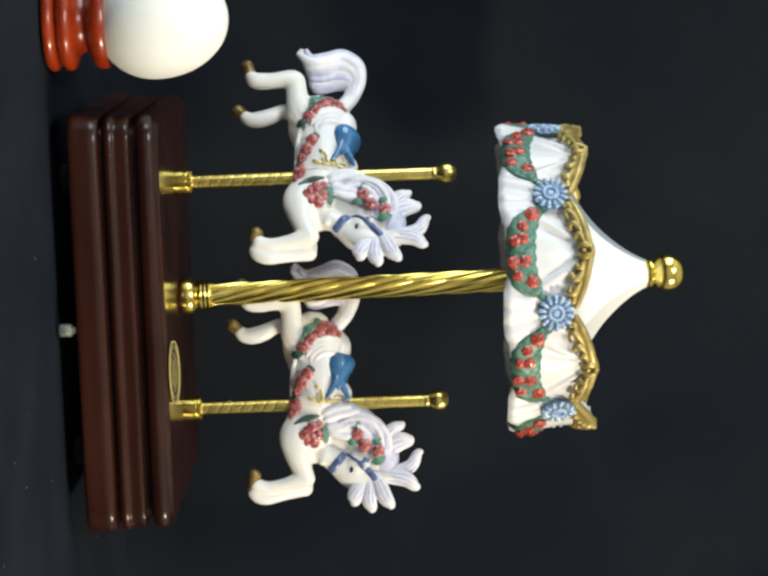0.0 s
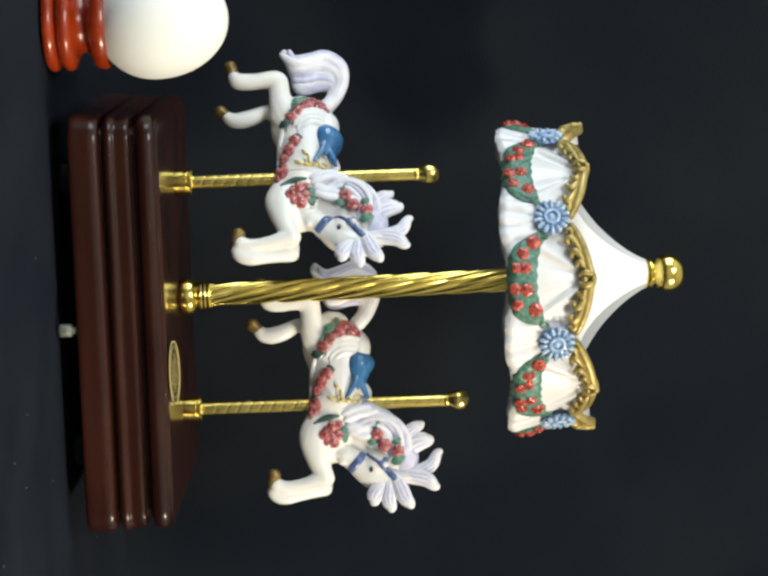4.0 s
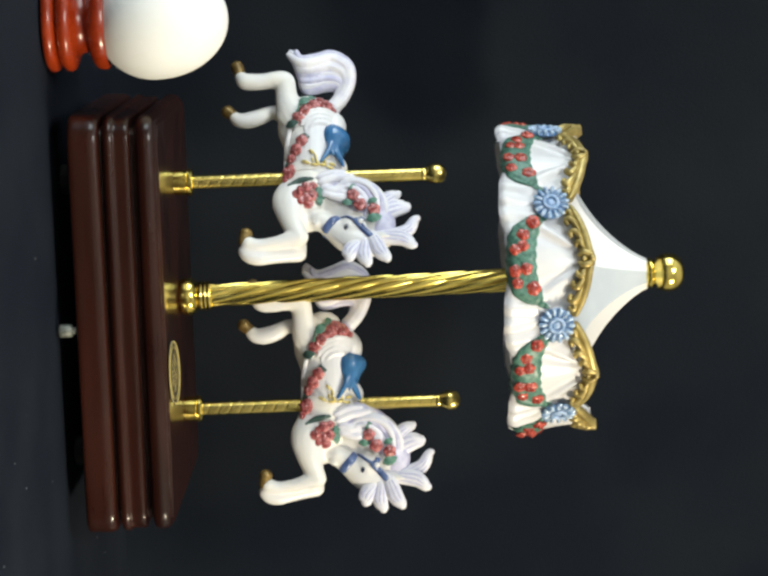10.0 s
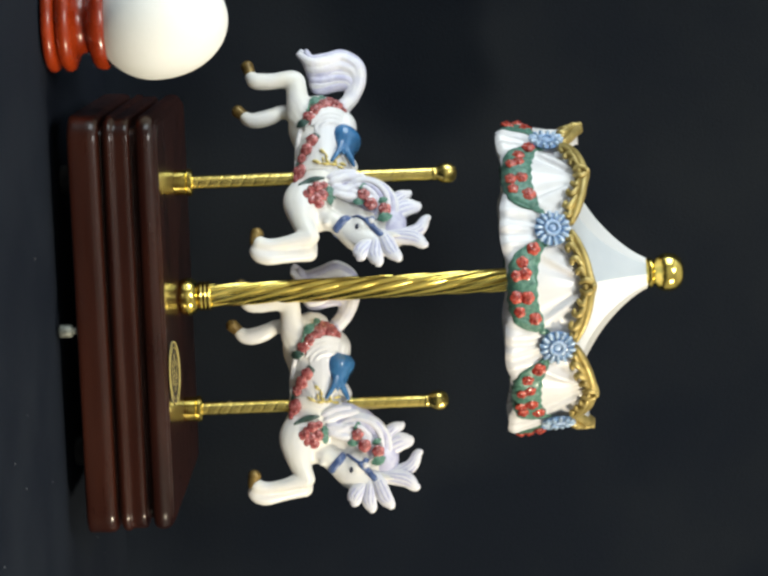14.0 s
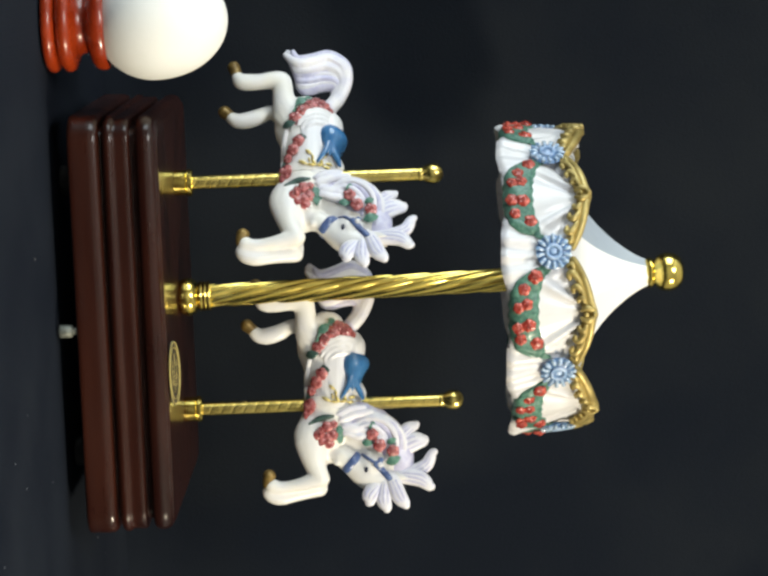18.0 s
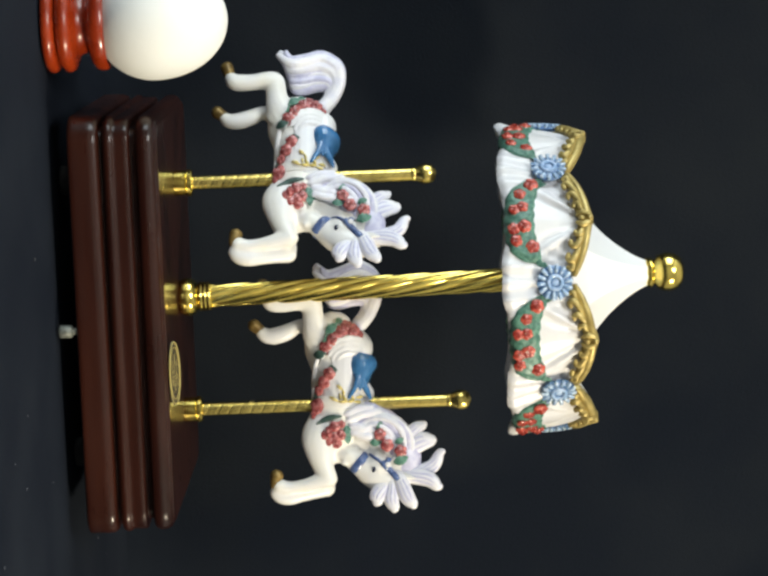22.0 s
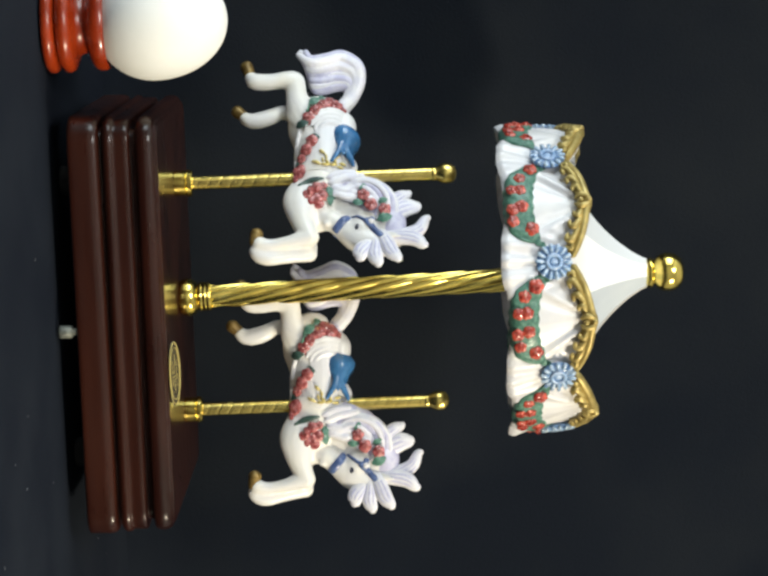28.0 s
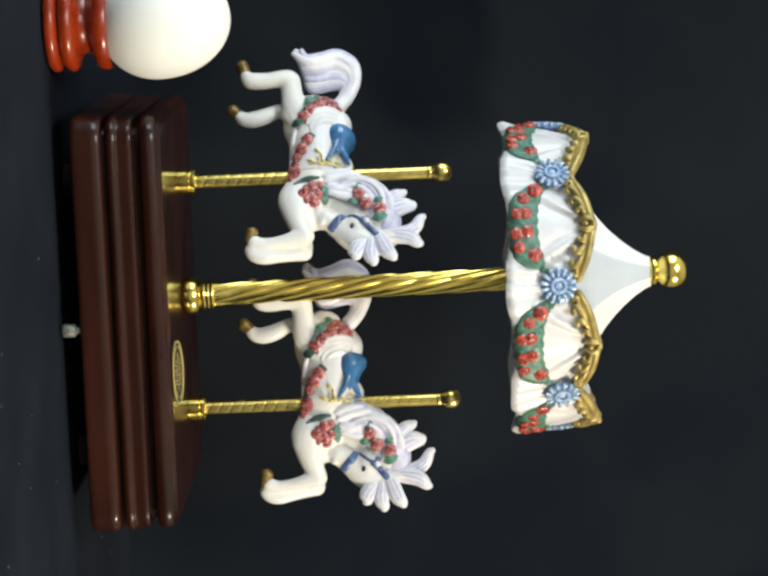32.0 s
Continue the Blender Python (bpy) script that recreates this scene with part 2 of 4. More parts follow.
def build_place():
    bm = bmesh.new()
    rows = [(-1.30, -0.35, -1, 0), (-1.295, -0.02, -1, 0), (-1.27, -0.003, 0, 1)]
    rows += [(-1.25 + 0.03 * i, -0.0006, 0, 1) for i in range(0, 55)]
    cloth_sheet(bm, -1.0, 1.0, 70, rows, 0.0035)
    cloth = new("table_cloth_ground", mesh_of("table_cloth_ground", bm, CLOTH))
    tagged(cloth, "black cloth spread over the table, toned blue for daylight", "cloth", kind="structure")
    # the cloth that hangs behind, its foot rounded on the table
    bm = bmesh.new()
    rows = [(0.116, -0.008, 0, 0), (0.128, -0.003, 0, 0), (0.137, 0.004, -1, 0), (0.143, 0.013, -1, 0), (0.147, 0.03, -1, 0)]
    rows += [(0.148 + 0.001 * i, 0.05 + 0.03 * i, -1, 0) for i in range(22)]
    # the sideways lean is added to darken the left and brighten the right
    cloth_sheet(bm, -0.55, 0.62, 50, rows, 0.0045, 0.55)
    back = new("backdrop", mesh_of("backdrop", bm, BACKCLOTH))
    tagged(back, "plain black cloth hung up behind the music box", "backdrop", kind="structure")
    bm = bmesh.new()
    for i in range(60):
        x, y = random.uniform(-0.35, 0.3), random.uniform(-0.42, 0.10)
        if -0.11 < x < 0.11 and -0.08 < y < 0.08:
            continue
        a, s = random.uniform(0, 3.1), random.uniform(0.25, 0.6)
        dx, dy, z = s * math.cos(a), s * math.sin(a), 0.9
        x, y = x / MM, y / MM
        tube(bm, [(x + dx, y + dy, z, 0.15), (x + 0.2, y, z + 0.2, 0.15), (x - dx, y - dy, z, 0.15)], n=4, steps=1, side=(0, 0, 1))
    fluff = new("lint_specks", mesh_of("lint_specks", bm, LINT))
    tagged(fluff, "pale lint specks on the black cloth", "lint", kind="stuff")
    bm = bmesh.new()
    box(bm, -1.02, 1.02, -1.29, 0.40, -0.045, -0.012, 0.004)
    top = thing("table", "wooden table hidden under the black cloth", "table")
    part("tabletop", bm, MAHOGANY, top)
    for x in (-0.95, 0.95):
        for y in (-1.22, 0.33):
            bm = bmesh.new()
            lathe(bm, [(30, 0), (32, 20), (24, 60), (30, 500), (36, 660), (36, 705)], 16)
            part("leg", bm, MAHOGANY, top).matrix_basis = pose(x, y, -0.75)
    bm = bmesh.new()
    box(bm, -0.56, 0.63, 0.265, 0.28, -0.004, 0.72, 0.004)
    board = thing("backdrop_board", "upright board behind the black cloth", "board")
    part("panel", bm, MAHOGANY, board)
    # the room that closes the place
    X0, X1, Y0, Y1, Z0, Z1 = -2.2, 2.2, -2.4, 1.4, -0.75, 1.65

    def slab(name, *b, material=WALL_PAINT, label="plain painted wall"):
        bm = bmesh.new()
        box(bm, *b)
        tagged(new(name, mesh_of(name, bm, material, smooth=False)), label, "", kind="structure")
    slab("floor", X0, X1, Y0, Y1, Z0 - 0.1, Z0, material=CARPET, label="brown carpet floor")
    slab("ceiling", X0, X1, Y0, Y1, Z1, Z1 + 0.1, material=CEIL_PAINT, label="plain white ceiling")
    slab("wall_north", X0, X1, Y1, Y1 + 0.1, Z0, Z1)
    slab("wall_east", X1, X1 + 0.1, Y0, Y1, Z0, Z1)
    # west wall round its window opening
    bm = bmesh.new()
    box(bm, X0 - 0.1, X0, Y0, WIN_Y0, Z0, Z1)
    box(bm, X0 - 0.1, X0, WIN_Y1, Y1, Z0, Z1)
    box(bm, X0 - 0.1, X0, WIN_Y0, WIN_Y1, Z0, WIN_Z0)
    box(bm, X0 - 0.1, X0, WIN_Y0, WIN_Y1, WIN_Z1, Z1)
    tagged(new("wall_west", mesh_of("wall_west", bm, WALL_PAINT, smooth=False)), "plain painted wall with a window", "", kind="structure")
    win = tagged(new("window_1"), "white framed window with daylight", "window", kind="structure")
    for y0, y1, z0, z1 in ((WIN_Y0, WIN_Y0 + 0.05, WIN_Z0, WIN_Z1), (WIN_Y1 - 0.05, WIN_Y1, WIN_Z0, WIN_Z1), (WIN_Y0 + 0.05, WIN_Y1 - 0.05, WIN_Z0, WIN_Z0 + 0.05),
                           (WIN_Y0 + 0.05, WIN_Y1 - 0.05, WIN_Z1 - 0.05, WIN_Z1), (-0.47, -0.43, WIN_Z0 + 0.05, WIN_Z1 - 0.05)):
        bm = bmesh.new()
        box(bm, X0 - 0.08, X0 - 0.03, y0, y1, z0, z1, 0.004)
        part("window_frame", bm, CEIL_PAINT, win)
    bm = bmesh.new()
    box(bm, X0 - 0.095, X0 - 0.085, WIN_Y0, WIN_Y1, WIN_Z0, WIN_Z1)
    part("pane", bm, PANE, win, "clear glass pane").visible_shadow = False
    slab("wall_south", X0, X1, Y0 - 0.1, Y0, Z0, Z1)


build_place()

# ---- egg on its stand ----


def build_egg():
    cx, cy = -0.1382, -0.0465
    stand = thing("egg_stand", "glossy red lacquered turned wooden egg stand", "egg stand")
    stand.location = (cx, cy, 0)
    bm = bmesh.new()
    lathe(bm, [(19, 0.1), (21.4, 0.4), (22.6, 1.8), (22.7, 3.6), (21.8, 5.2), (19.0, 6.0), (17.5, 6.2)], 48)
    part("base_ring", bm, RED_LACQUER, stand)
    bm = bmesh.new()
    lathe(bm, [(17.5, 6.0), (20.6, 7.2), (22.4, 9.0), (22.5, 11.0), (21.4, 12.8), (18.2, 14.0), (15.6, 14.8), (14.6, 15.8)], 48)
    part("collar_ring", bm, RED_LACQUER, stand)
    bm = bmesh.new()
    lathe(bm, [(15.2, 15.2), (14.2, 16.6), (13.8, 18.4), (14.2, 20.0), (15.4, 20.8)], 40)
    part("stem", bm, RED_LACQUER, stand)
    bm = bmesh.new()
    lathe(bm, [(14, 20.4), (19.0, 21.2), (21.4, 23.0), (22.0, 25.2), (21.8, 27.4), (20.8, 28.6), (19.4, 28.0), (14, 24.0), (4, 21.6)], 48)
    part("cup", bm, RED_LACQUER, stand)
    bm = bmesh.new()
    prof = []
    for i in range(33):
        t = math.pi * i / 32
        c = -math.cos(t)
        a = 33.4 if c > 0 else 28.0
        prof.append((27.2 * math.sin(t) ** 0.98 * (1 - 0.02 * c), 49.6 + a * c))
    lathe(bm, prof, 56)
    egg = new("egg", mesh_of("egg", bm, EGG, angle=180))
    egg.location = (cx, cy, 0.0)
    tagged(egg, "large cream-white blown egg resting upright in a red stand", "egg")


build_egg()

# ---- music box ----
box_thing = thing("carousel_music_box", "two-horse carousel music box with porcelain canopy on a mahogany base", "music box")
DX, DY, RC = 0.0980, 0.068, 0.0115
MIDX = 0.0020                  # the base's middle


def outline(inset, z, n=8):
    hx, hy, r = DX - inset, DY - inset, max(RC - inset, 0.002)
    out = []
    for sx, sy, a0 in ((1, 1, 0), (-1, 1, 90), (-1, -1, 180), (1, -1, 270)):
        for i in range(n + 1):
            a = radians(a0 + 90 * i / n)
            out.append((MIDX + sx * (hx - r) + r * math.cos(a), sy * (hy - r) + r * math.sin(a), z))
    return out


def tier(name, profile, label):
    bm = bmesh.new()
    rows = spline([(i, z) for i, z in profile], 3)
    ring_loft(bm, [outline(i * MM, z * MM) for i, z in rows])
    ob = part(name, bm, MAHOGANY, box_thing, label, angle=35)
    ob.location.z = ZB - 0.041
    return ob


tier("lower_tier", [(2.5, 0), (0.3, 0.4), (-0.8, 1.6), (-0.8, 6), (-0.8, 10.4), (-0.2, 12.8), (1.4, 14.2), (5.0, 14.6)], "lower moulding of glossy dark mahogany")
tier("middle_tier", [(5.0, 14.5), (4.6, 15.7), (1.4, 16.3), (0.0, 17.6), (-0.3, 19.0), (0.2, 20.4), (0.9, 21.2), (0.9, 24), (0.9, 26.4), (1.6, 27.9), (5.0, 28.4)], "middle moulding of glossy dark mahogany")
tier("top_tier", [(5.6, 28.3), (5.2, 30.7), (1.7, 31.5), (0.5, 33.2), (0.2, 35.5), (0.8, 37.8), (2.2, 39.4), (3.6, 39.9), (4.4, 40.7), (6.5, 41.0), (9, 41.0)], "top moulding of glossy dark mahogany")
bm = bmesh.new()
ring_loft(bm, [outline(0.012, 0.0075), outline(0.012, 0.0092)])
part("bottom_panel", bm, RUBBER, box_thing)
for sx in (-1, 1):
    for sy in (-1, 1):
        bm = bmesh.new()
        lathe(bm, [(6.5, 0.1), (7, 1), (7, 8.6), (6, 9.2)], 20)
        part("foot", bm, RUBBER, box_thing, "black rubber foot").location = (MIDX + sx * 0.066, sy * 0.030, 0)
bm = bmesh.new()
lathe(bm, [(2.4, 1.0), (3.0, 1.4), (3.1, 2.2), (3.1, 6.4), (2.6, 7.2), (1.7, 7.6), (1.7, 9.4)], 16)
part("switch_pin", bm, STEEL, box_thing, "knurled metal switch pin below the base").location = (0.0020, -0.0655, 0)

# plaque on a low slope at the front edge
PLX, PLY, PLA = 0.0245, -0.0630, 23


def plaque():
    tilt = pose(PLX, PLY, ZB, PLA, 0, 0)
    bm = bmesh.new()
    rings = []
    for s, y, z in ((1, 0, 0), (1, 0, 0.2), (0.97, 0, 0.5)):
        rings.append([(MM * 15.4 * s * math.cos(2 * math.pi * i / 48), MM * (5.0 + 5.0 * s * math.sin(2 * math.pi * i / 48)), MM * (0.1 + z)) for i in range(48)])
    ring_loft(bm, rings)
    plate = part("nameplate", bm, PRINT, box_thing, "oval brass nameplate with illegible lettering")
    plate.matrix_basis = tilt
    for s, w in ((0.96, 0.26), (0.80, 0.10)):
        bm = bmesh.new()
        rings = []
        for i in range(49):
            a = 2 * math.pi * i / 48
            c = Vector((15.4 * s * math.cos(a), 5.0 + 5.0 * s * math.sin(a), 0.6))
            out = Vector((math.cos(a), math.sin(a), 0))
            rings.append([(c + out * w * u + Vector((0, 0, h))) * MM for u, h in ((-1, 0), (-0.7, 0.3), (0.7, 0.3), (1, 0))])
        ring_loft(bm, rings, cap=False)
        part("border", bm, GOLD_PRINT, plate)
    rnd = random.Random(4)
    bm = bmesh.new()
    for y, half in ((3.2, 6.0), (5.0, 9.0), (6.8, 6.5)):
        x = -half
        while x < half:
            w = rnd.uniform(0.35, 0.8)
            box(bm, MM * x, MM * (x + w), MM * (y - rnd.uniform(0.25, 0.5)), MM * (y + rnd.uniform(0.25, 0.6)), MM * 0.5, MM * 0.72)
            x += w + rnd.uniform(0.35, 0.9)
    part("lettering", bm, GOLD_PRINT, plate)
    bm = bmesh.new()
    c, s = math.cos(radians(PLA)), math.sin(radians(PLA))
    lo, hi = 2.0, 9.0
    sec = [(lo * c, 0), (hi * c, 0), (hi * c, hi * s), (lo * c, lo * s)]
    ring_loft(bm, [[(x * MM, a * MM, b * MM) for a, b in sec] for x in (-8, 8)])
    part("plate_rest", bm, MAHOGANY, box_thing).matrix_basis = pose(PLX, PLY, ZB)


plaque()


def rope(bm, r, z0, z1, lobes, deep, turn, n=48, step=1.2, sharp=1.6):
    """Twisted rod: lobes round it, turn in mm for one turn."""
    rings = []
    m = int((z1 - z0) / step)
    for i in range(m + 1):
        z = z0 + (z1 - z0) * i / m
        tw = -2 * math.pi * z / turn
        ring = []
        for j in range(n):
            a = 2 * math.pi * j / n
            q = abs(math.sin(lobes * (a - tw) / 2))
            rr = r * (1 - deep * (1 - q) ** sharp)
            ring.append((MM * rr * math.cos(a), MM * rr * math.sin(a), MM * z))
        rings.append(ring)
    ring_loft(bm, rings)


# main pole, with its slight lean
LEAN = math.degrees(math.atan2(-0.0049, 0.1797))
POLE = pose(-0.0004, 0.0018, ZB, 0, LEAN, 0)
bm = bmesh.new()
rope(bm, 5.8, 14, 182, 8, 0.22, 142, n=136, sharp=1.3)
pole = part("main_pole", bm, BRASS, box_thing, "twisted polished brass centre pole", angle=60)
pole.matrix_basis = POLE
bm = bmesh.new()
lathe(bm, [(7.6, 0), (8.4, 0.7), (9.1, 2.2), (9.4, 3.8), (9.2, 5.6), (8.5, 7.2), (7.5, 8.5), (6.5, 9.0), (6.2, 10)], 40)
part("socket", bm, BRASS, pole)
for z, r in ((10.7, 7.5), (12.7, 7.4), (14.7, 7.4)):
    bm = bmesh.new()
    lathe(bm, [(6, z - 0.9), (r - 0.4, z - 0.8), (r, z), (r - 0.4, z + 0.8), (6, z + 0.9)], 36)
    part("ring", bm, BRASS, pole)

AX, BX = -0.0577, 0.0557       # the two horses' poles
for x in (AX + 0.0006, BX + 0.0006):
    bm = bmesh.new()
    lathe(bm, [(6.1, 0), (6.2, 0.3), (6.2, 5.6), (5.9, 5.9), (6.5, 6.3), (6.6, 6.7), (6.6, 8.3), (6.2, 8.8), (5.4, 9.0), (3.5, 9.0)], 40)
    part("pole_socket", bm, BRASS, box_thing, angle=30).matrix_basis = pose(x, 0.0018, ZB)

# ---- roses and leaves ----


def rose_mesh(name, r, material, seed):
    """A small moulded rose: broad petals laid round a swirled heart."""
    rnd = random.Random(seed)
    bm = bmesh.new()
    blob(bm, (0, 0, -0.05 * r), (0.86 * r, 0.82 * r, 0.44 * r), u=14, v=8)
    a0 = rnd.uniform(0, 6)
    for i in range(5):
        a = a0 + 2 * math.pi * i / 5 + rnd.uniform(-0.15, 0.15)
        m = Matrix.Rotation(a, 4, "Z") @ Matrix.Rotation(0.42, 4, "Y") @ Matrix.Rotation(0.18, 4, "X")
        blob(bm, (0.58 * r * math.cos(a), 0.58 * r * math.sin(a), 0.16 * r), (0.40 * r, 0.50 * r, 0.15 * r), m, 9, 6)
    torus(bm, (0, 0, 0.40 * r), 0.34 * r, 0.13 * r, Matrix.Rotation(rnd.uniform(0, 6), 4, "Z") @ Matrix.Rotation(0.15, 4, "X"), n=9, q=6, arc=0.8)
    blob(bm, (0.03 * r, 0, 0.46 * r), (0.18 * r, 0.16 * r, 0.16 * r), u=8, v=6)
    return mesh_of(name, bm, material, angle=80)


def leaf_mesh(name, length, width, material):
    bm = bmesh.new()
    rings = []
    for i in range(9):
        t = i / 8
        w = width * math.sin(math.pi * min(1, 0.04 + t * 0.93)) ** 0.75 * (1.06 - 0.25 * t) * (1 + 0.10 * math.cos(i * 3.1))
        z = 0.16 * length * math.sin(math.pi * t)
        ring = [(-w, 0), (-0.5 * w, 0.16 * width), (0, 0.04 * width), (0.5 * w, 0.16 * width), (w, 0), (0, -0.35 * width)]
        rings.append([(MM * (t - 0.5) * length, MM * y, MM * (z + h)) for y, h in ring])
    ring_loft(bm, rings)
    return mesh_of(name, bm, material, angle=40)


ROSE_S = rose_mesh("rose", 3.0, RED, 1)
ROSE_M = rose_mesh("rose", 3.7, RED, 2)
PROSE_S = rose_mesh("rose", 2.9, PINK, 4)
PROSE_M = rose_mesh("rose", 3.7, PINK, 5)
PROSE_L = rose_mesh("rose", 4.2, PINK, 6)
LEAF = leaf_mesh("leaf", 7.0, 2.4, GREEN)
LEAF_DARK = leaf_mesh("leaf", 7.0, 2.4, GREEN_DARK)
LEAF_S = leaf_mesh("leaf", 5.6, 1.9, GREEN)

# ---- carousel horse ----
# Its own space, in mm: x to its head, y to its far side, z up; the pole is the z axis.


def horse_body():
    bm = bmesh.new()
    # barrel, chest and rump
    tube(bm, [(-41, 0, 0.6, 8.4, 5.6), (-39, 0, 0.4, 11.4, 7.6), (-34.5, 0, 0.6, 14.4, 9.2), (-28, 0, 0.0, 14.9, 9.6), (-20, 0, 1.0, 13.4, 9.6),
              (-10, 0, 1.6, 11.8, 9.2), (-2, 0, 1.0, 12.2, 9.2), (6, 0, -0.4, 12.6, 9.4), (12, 0, -1.6, 13.6, 9.4), (19, 0, -1.0, 12.0, 8.2), (23.5, 0, 0.6, 8.5, 6.0)], n=22)
    # neck and head, the head turned a little to the near side
    tube(bm, [(8, 0, 8, 12.5, 7.6), (14, 0, 17, 12.0, 6.6), (22, -0.6, 25.5, 10.5, 5.8), (30, -1.4, 31, 8.6, 5.4)], n=18)
    tube(bm, [(39, -1.8, 30, 7.0, 5.2), (37.4, -2.0, 24, 7.6, 5.8), (34.4, -2.4, 18.0, 7.6, 5.8), (30.2, -2.9, 12.2, 6.1, 4.6), (27.4, -3.3, 8.0, 5.0, 4.2), (25.2, -3.6, 4.8, 4.7, 4.0), (24.0, -3.7, 2.8, 3.6, 3.2)], n=16)
    for k in (-1, 1):
        blob(bm, (30.6, -2.4 + k * 3.2, 20.4), (5.6, 3.2, 6.2))
        blob(bm, (28.8, -3.6 + k * 2.5, 3.8), (1.7, 1.5, 1.9))
        tube(bm, [(36, -1.8 + k * 4, 33, 2.2, 1.3), (37, -1.8 + k * 5, 37, 1.5, 0.9), (37.6, -1.8 + k * 5, 39, 0.6, 0.5)], n=8, steps=3)
        tube(bm, [(33.6, -2.4 + k * 5.4, 20.6, 0.7, 0.7), (32.0, -2.4 + k * 5.9, 20.4, 0.8, 0.7), (30.4, -2.4 + k * 5.9, 19.2, 0.6, 0.6)], n=7, steps=2)
        tube(bm, [(30.0, -2.8 + k * 4.4, 16.0, 0.8, 0.7), (28.6, -3.0 + k * 4.2, 12.6, 0.7, 0.6), (27.4, -3.2 + k * 3.9, 9.4, 0.5, 0.5)], n=7, steps=2)
        blob(bm, (11, k * 6.0, -4), (6.5, 3.6, 10.0), Matrix.Rotation(-0.3, 4, "Y"), 16, 10)
    blob(bm, (22.6, -3.4, 2.6), (2.4, 3.0, 1.8), Matrix.Rotation(0.7, 4, "Y"))
    # haunches
    blob(bm, (-33, -5.0, -3.6), (9.8, 4.8, 12.0), Matrix.Rotation(0.30, 4, "Y"), 18, 12)
    blob(bm, (-32, 4.6, -3.0), (9.0, 4.8, 11.4), Matrix.Rotation(0.30, 4, "Y"), 18, 12)
    # shoulders and front legs: near, far
    tube(bm, [(10, -4.6, -5, 9.5, 5.0), (16, -6.0, -8.8, 8.8, 5.2), (22.5, -6.4, -8.6, 7.2, 4.8), (29.5, -6.6, -7.2, 5.5, 4.3), (35.4, -7.0, -4.8, 4.8, 4.2)], n=14)
    tube(bm, [(36.2, -7.0, -3.8, 4.5, 4.2), (37.3, -7.2, -9, 3.9, 3.7), (38.9, -7.4, -15, 3.2, 3.1), (39.8, -7.5, -21, 2.9, 2.8), (40.0, -7.5, -25, 3.2, 3.0), (39.0, -7.6, -29, 3.8, 3.5)], n=12)
    tube(bm, [(10, 4.6, -4, 9.0, 5.0), (18, 4.4, -8.0, 7.4, 5), (28, 2.6, -6.8, 5.2, 4.4), (39.6, 0.8, -5.6, 4.6, 4.1)], n=14)
    tube(bm, [(41.4, 0.0, -5.0, 4.4, 4.0), (42.8, -1.6, -11, 3.8, 3.6), (44.2, -3.2, -18, 3.7, 3.4), (45.2, -4.4, -23.6, 4.0, 3.5), (44.4, -5.2, -28, 4.0, 3.4), (42.2, -5.8, -30.6, 3.4, 3.2)], n=12)
    # hind legs: near, stretched far back, and far
    tube(bm, [(-31, -4.6, -3.6, 10.5, 5.0), (-37, -5.4, -8.2, 7.4, 5.0), (-42.6, -6.4, -9.8, 5.6, 4.8), (-47.6, -7.4, -10.2, 5.2, 4.4), (-51.0, -8.2, -11.4, 5.6, 4.2), (-51.5, -8.7, -15.6, 4.7, 3.9), (-51.0, -8.8, -20, 4.3, 3.6), (-50.7, -8.8, -25, 4.5, 3.7), (-51.3, -8.8, -30, 4.5, 3.8), (-53.7, -8.8, -32.4, 3.4, 3.3)], n=14)
    tube(bm, [(-32, 3.6, -3, 10, 5), (-37.5, 2.6, -11, 5.6, 4.6), (-39.4, 1.6, -17, 3.6, 3.5), (-36.6, 1, -23, 4.2, 3.7), (-34.8, 1, -28.8, 4.4, 3.8), (-34.8, 1, -33.4, 3.9, 3.5), (-36.8, 1, -36.2, 3.2, 3.1)], n=12)
    return bm


def sculpt(ob, voxel, smooth=6):
    m = ob.modifiers.new("melt", "REMESH")
    m.mode, m.voxel_size, m.use_smooth_shade = "VOXEL", voxel, True
    s = ob.modifiers.new("polish", "SMOOTH")
    s.factor, s.iterations = 0.5, smooth


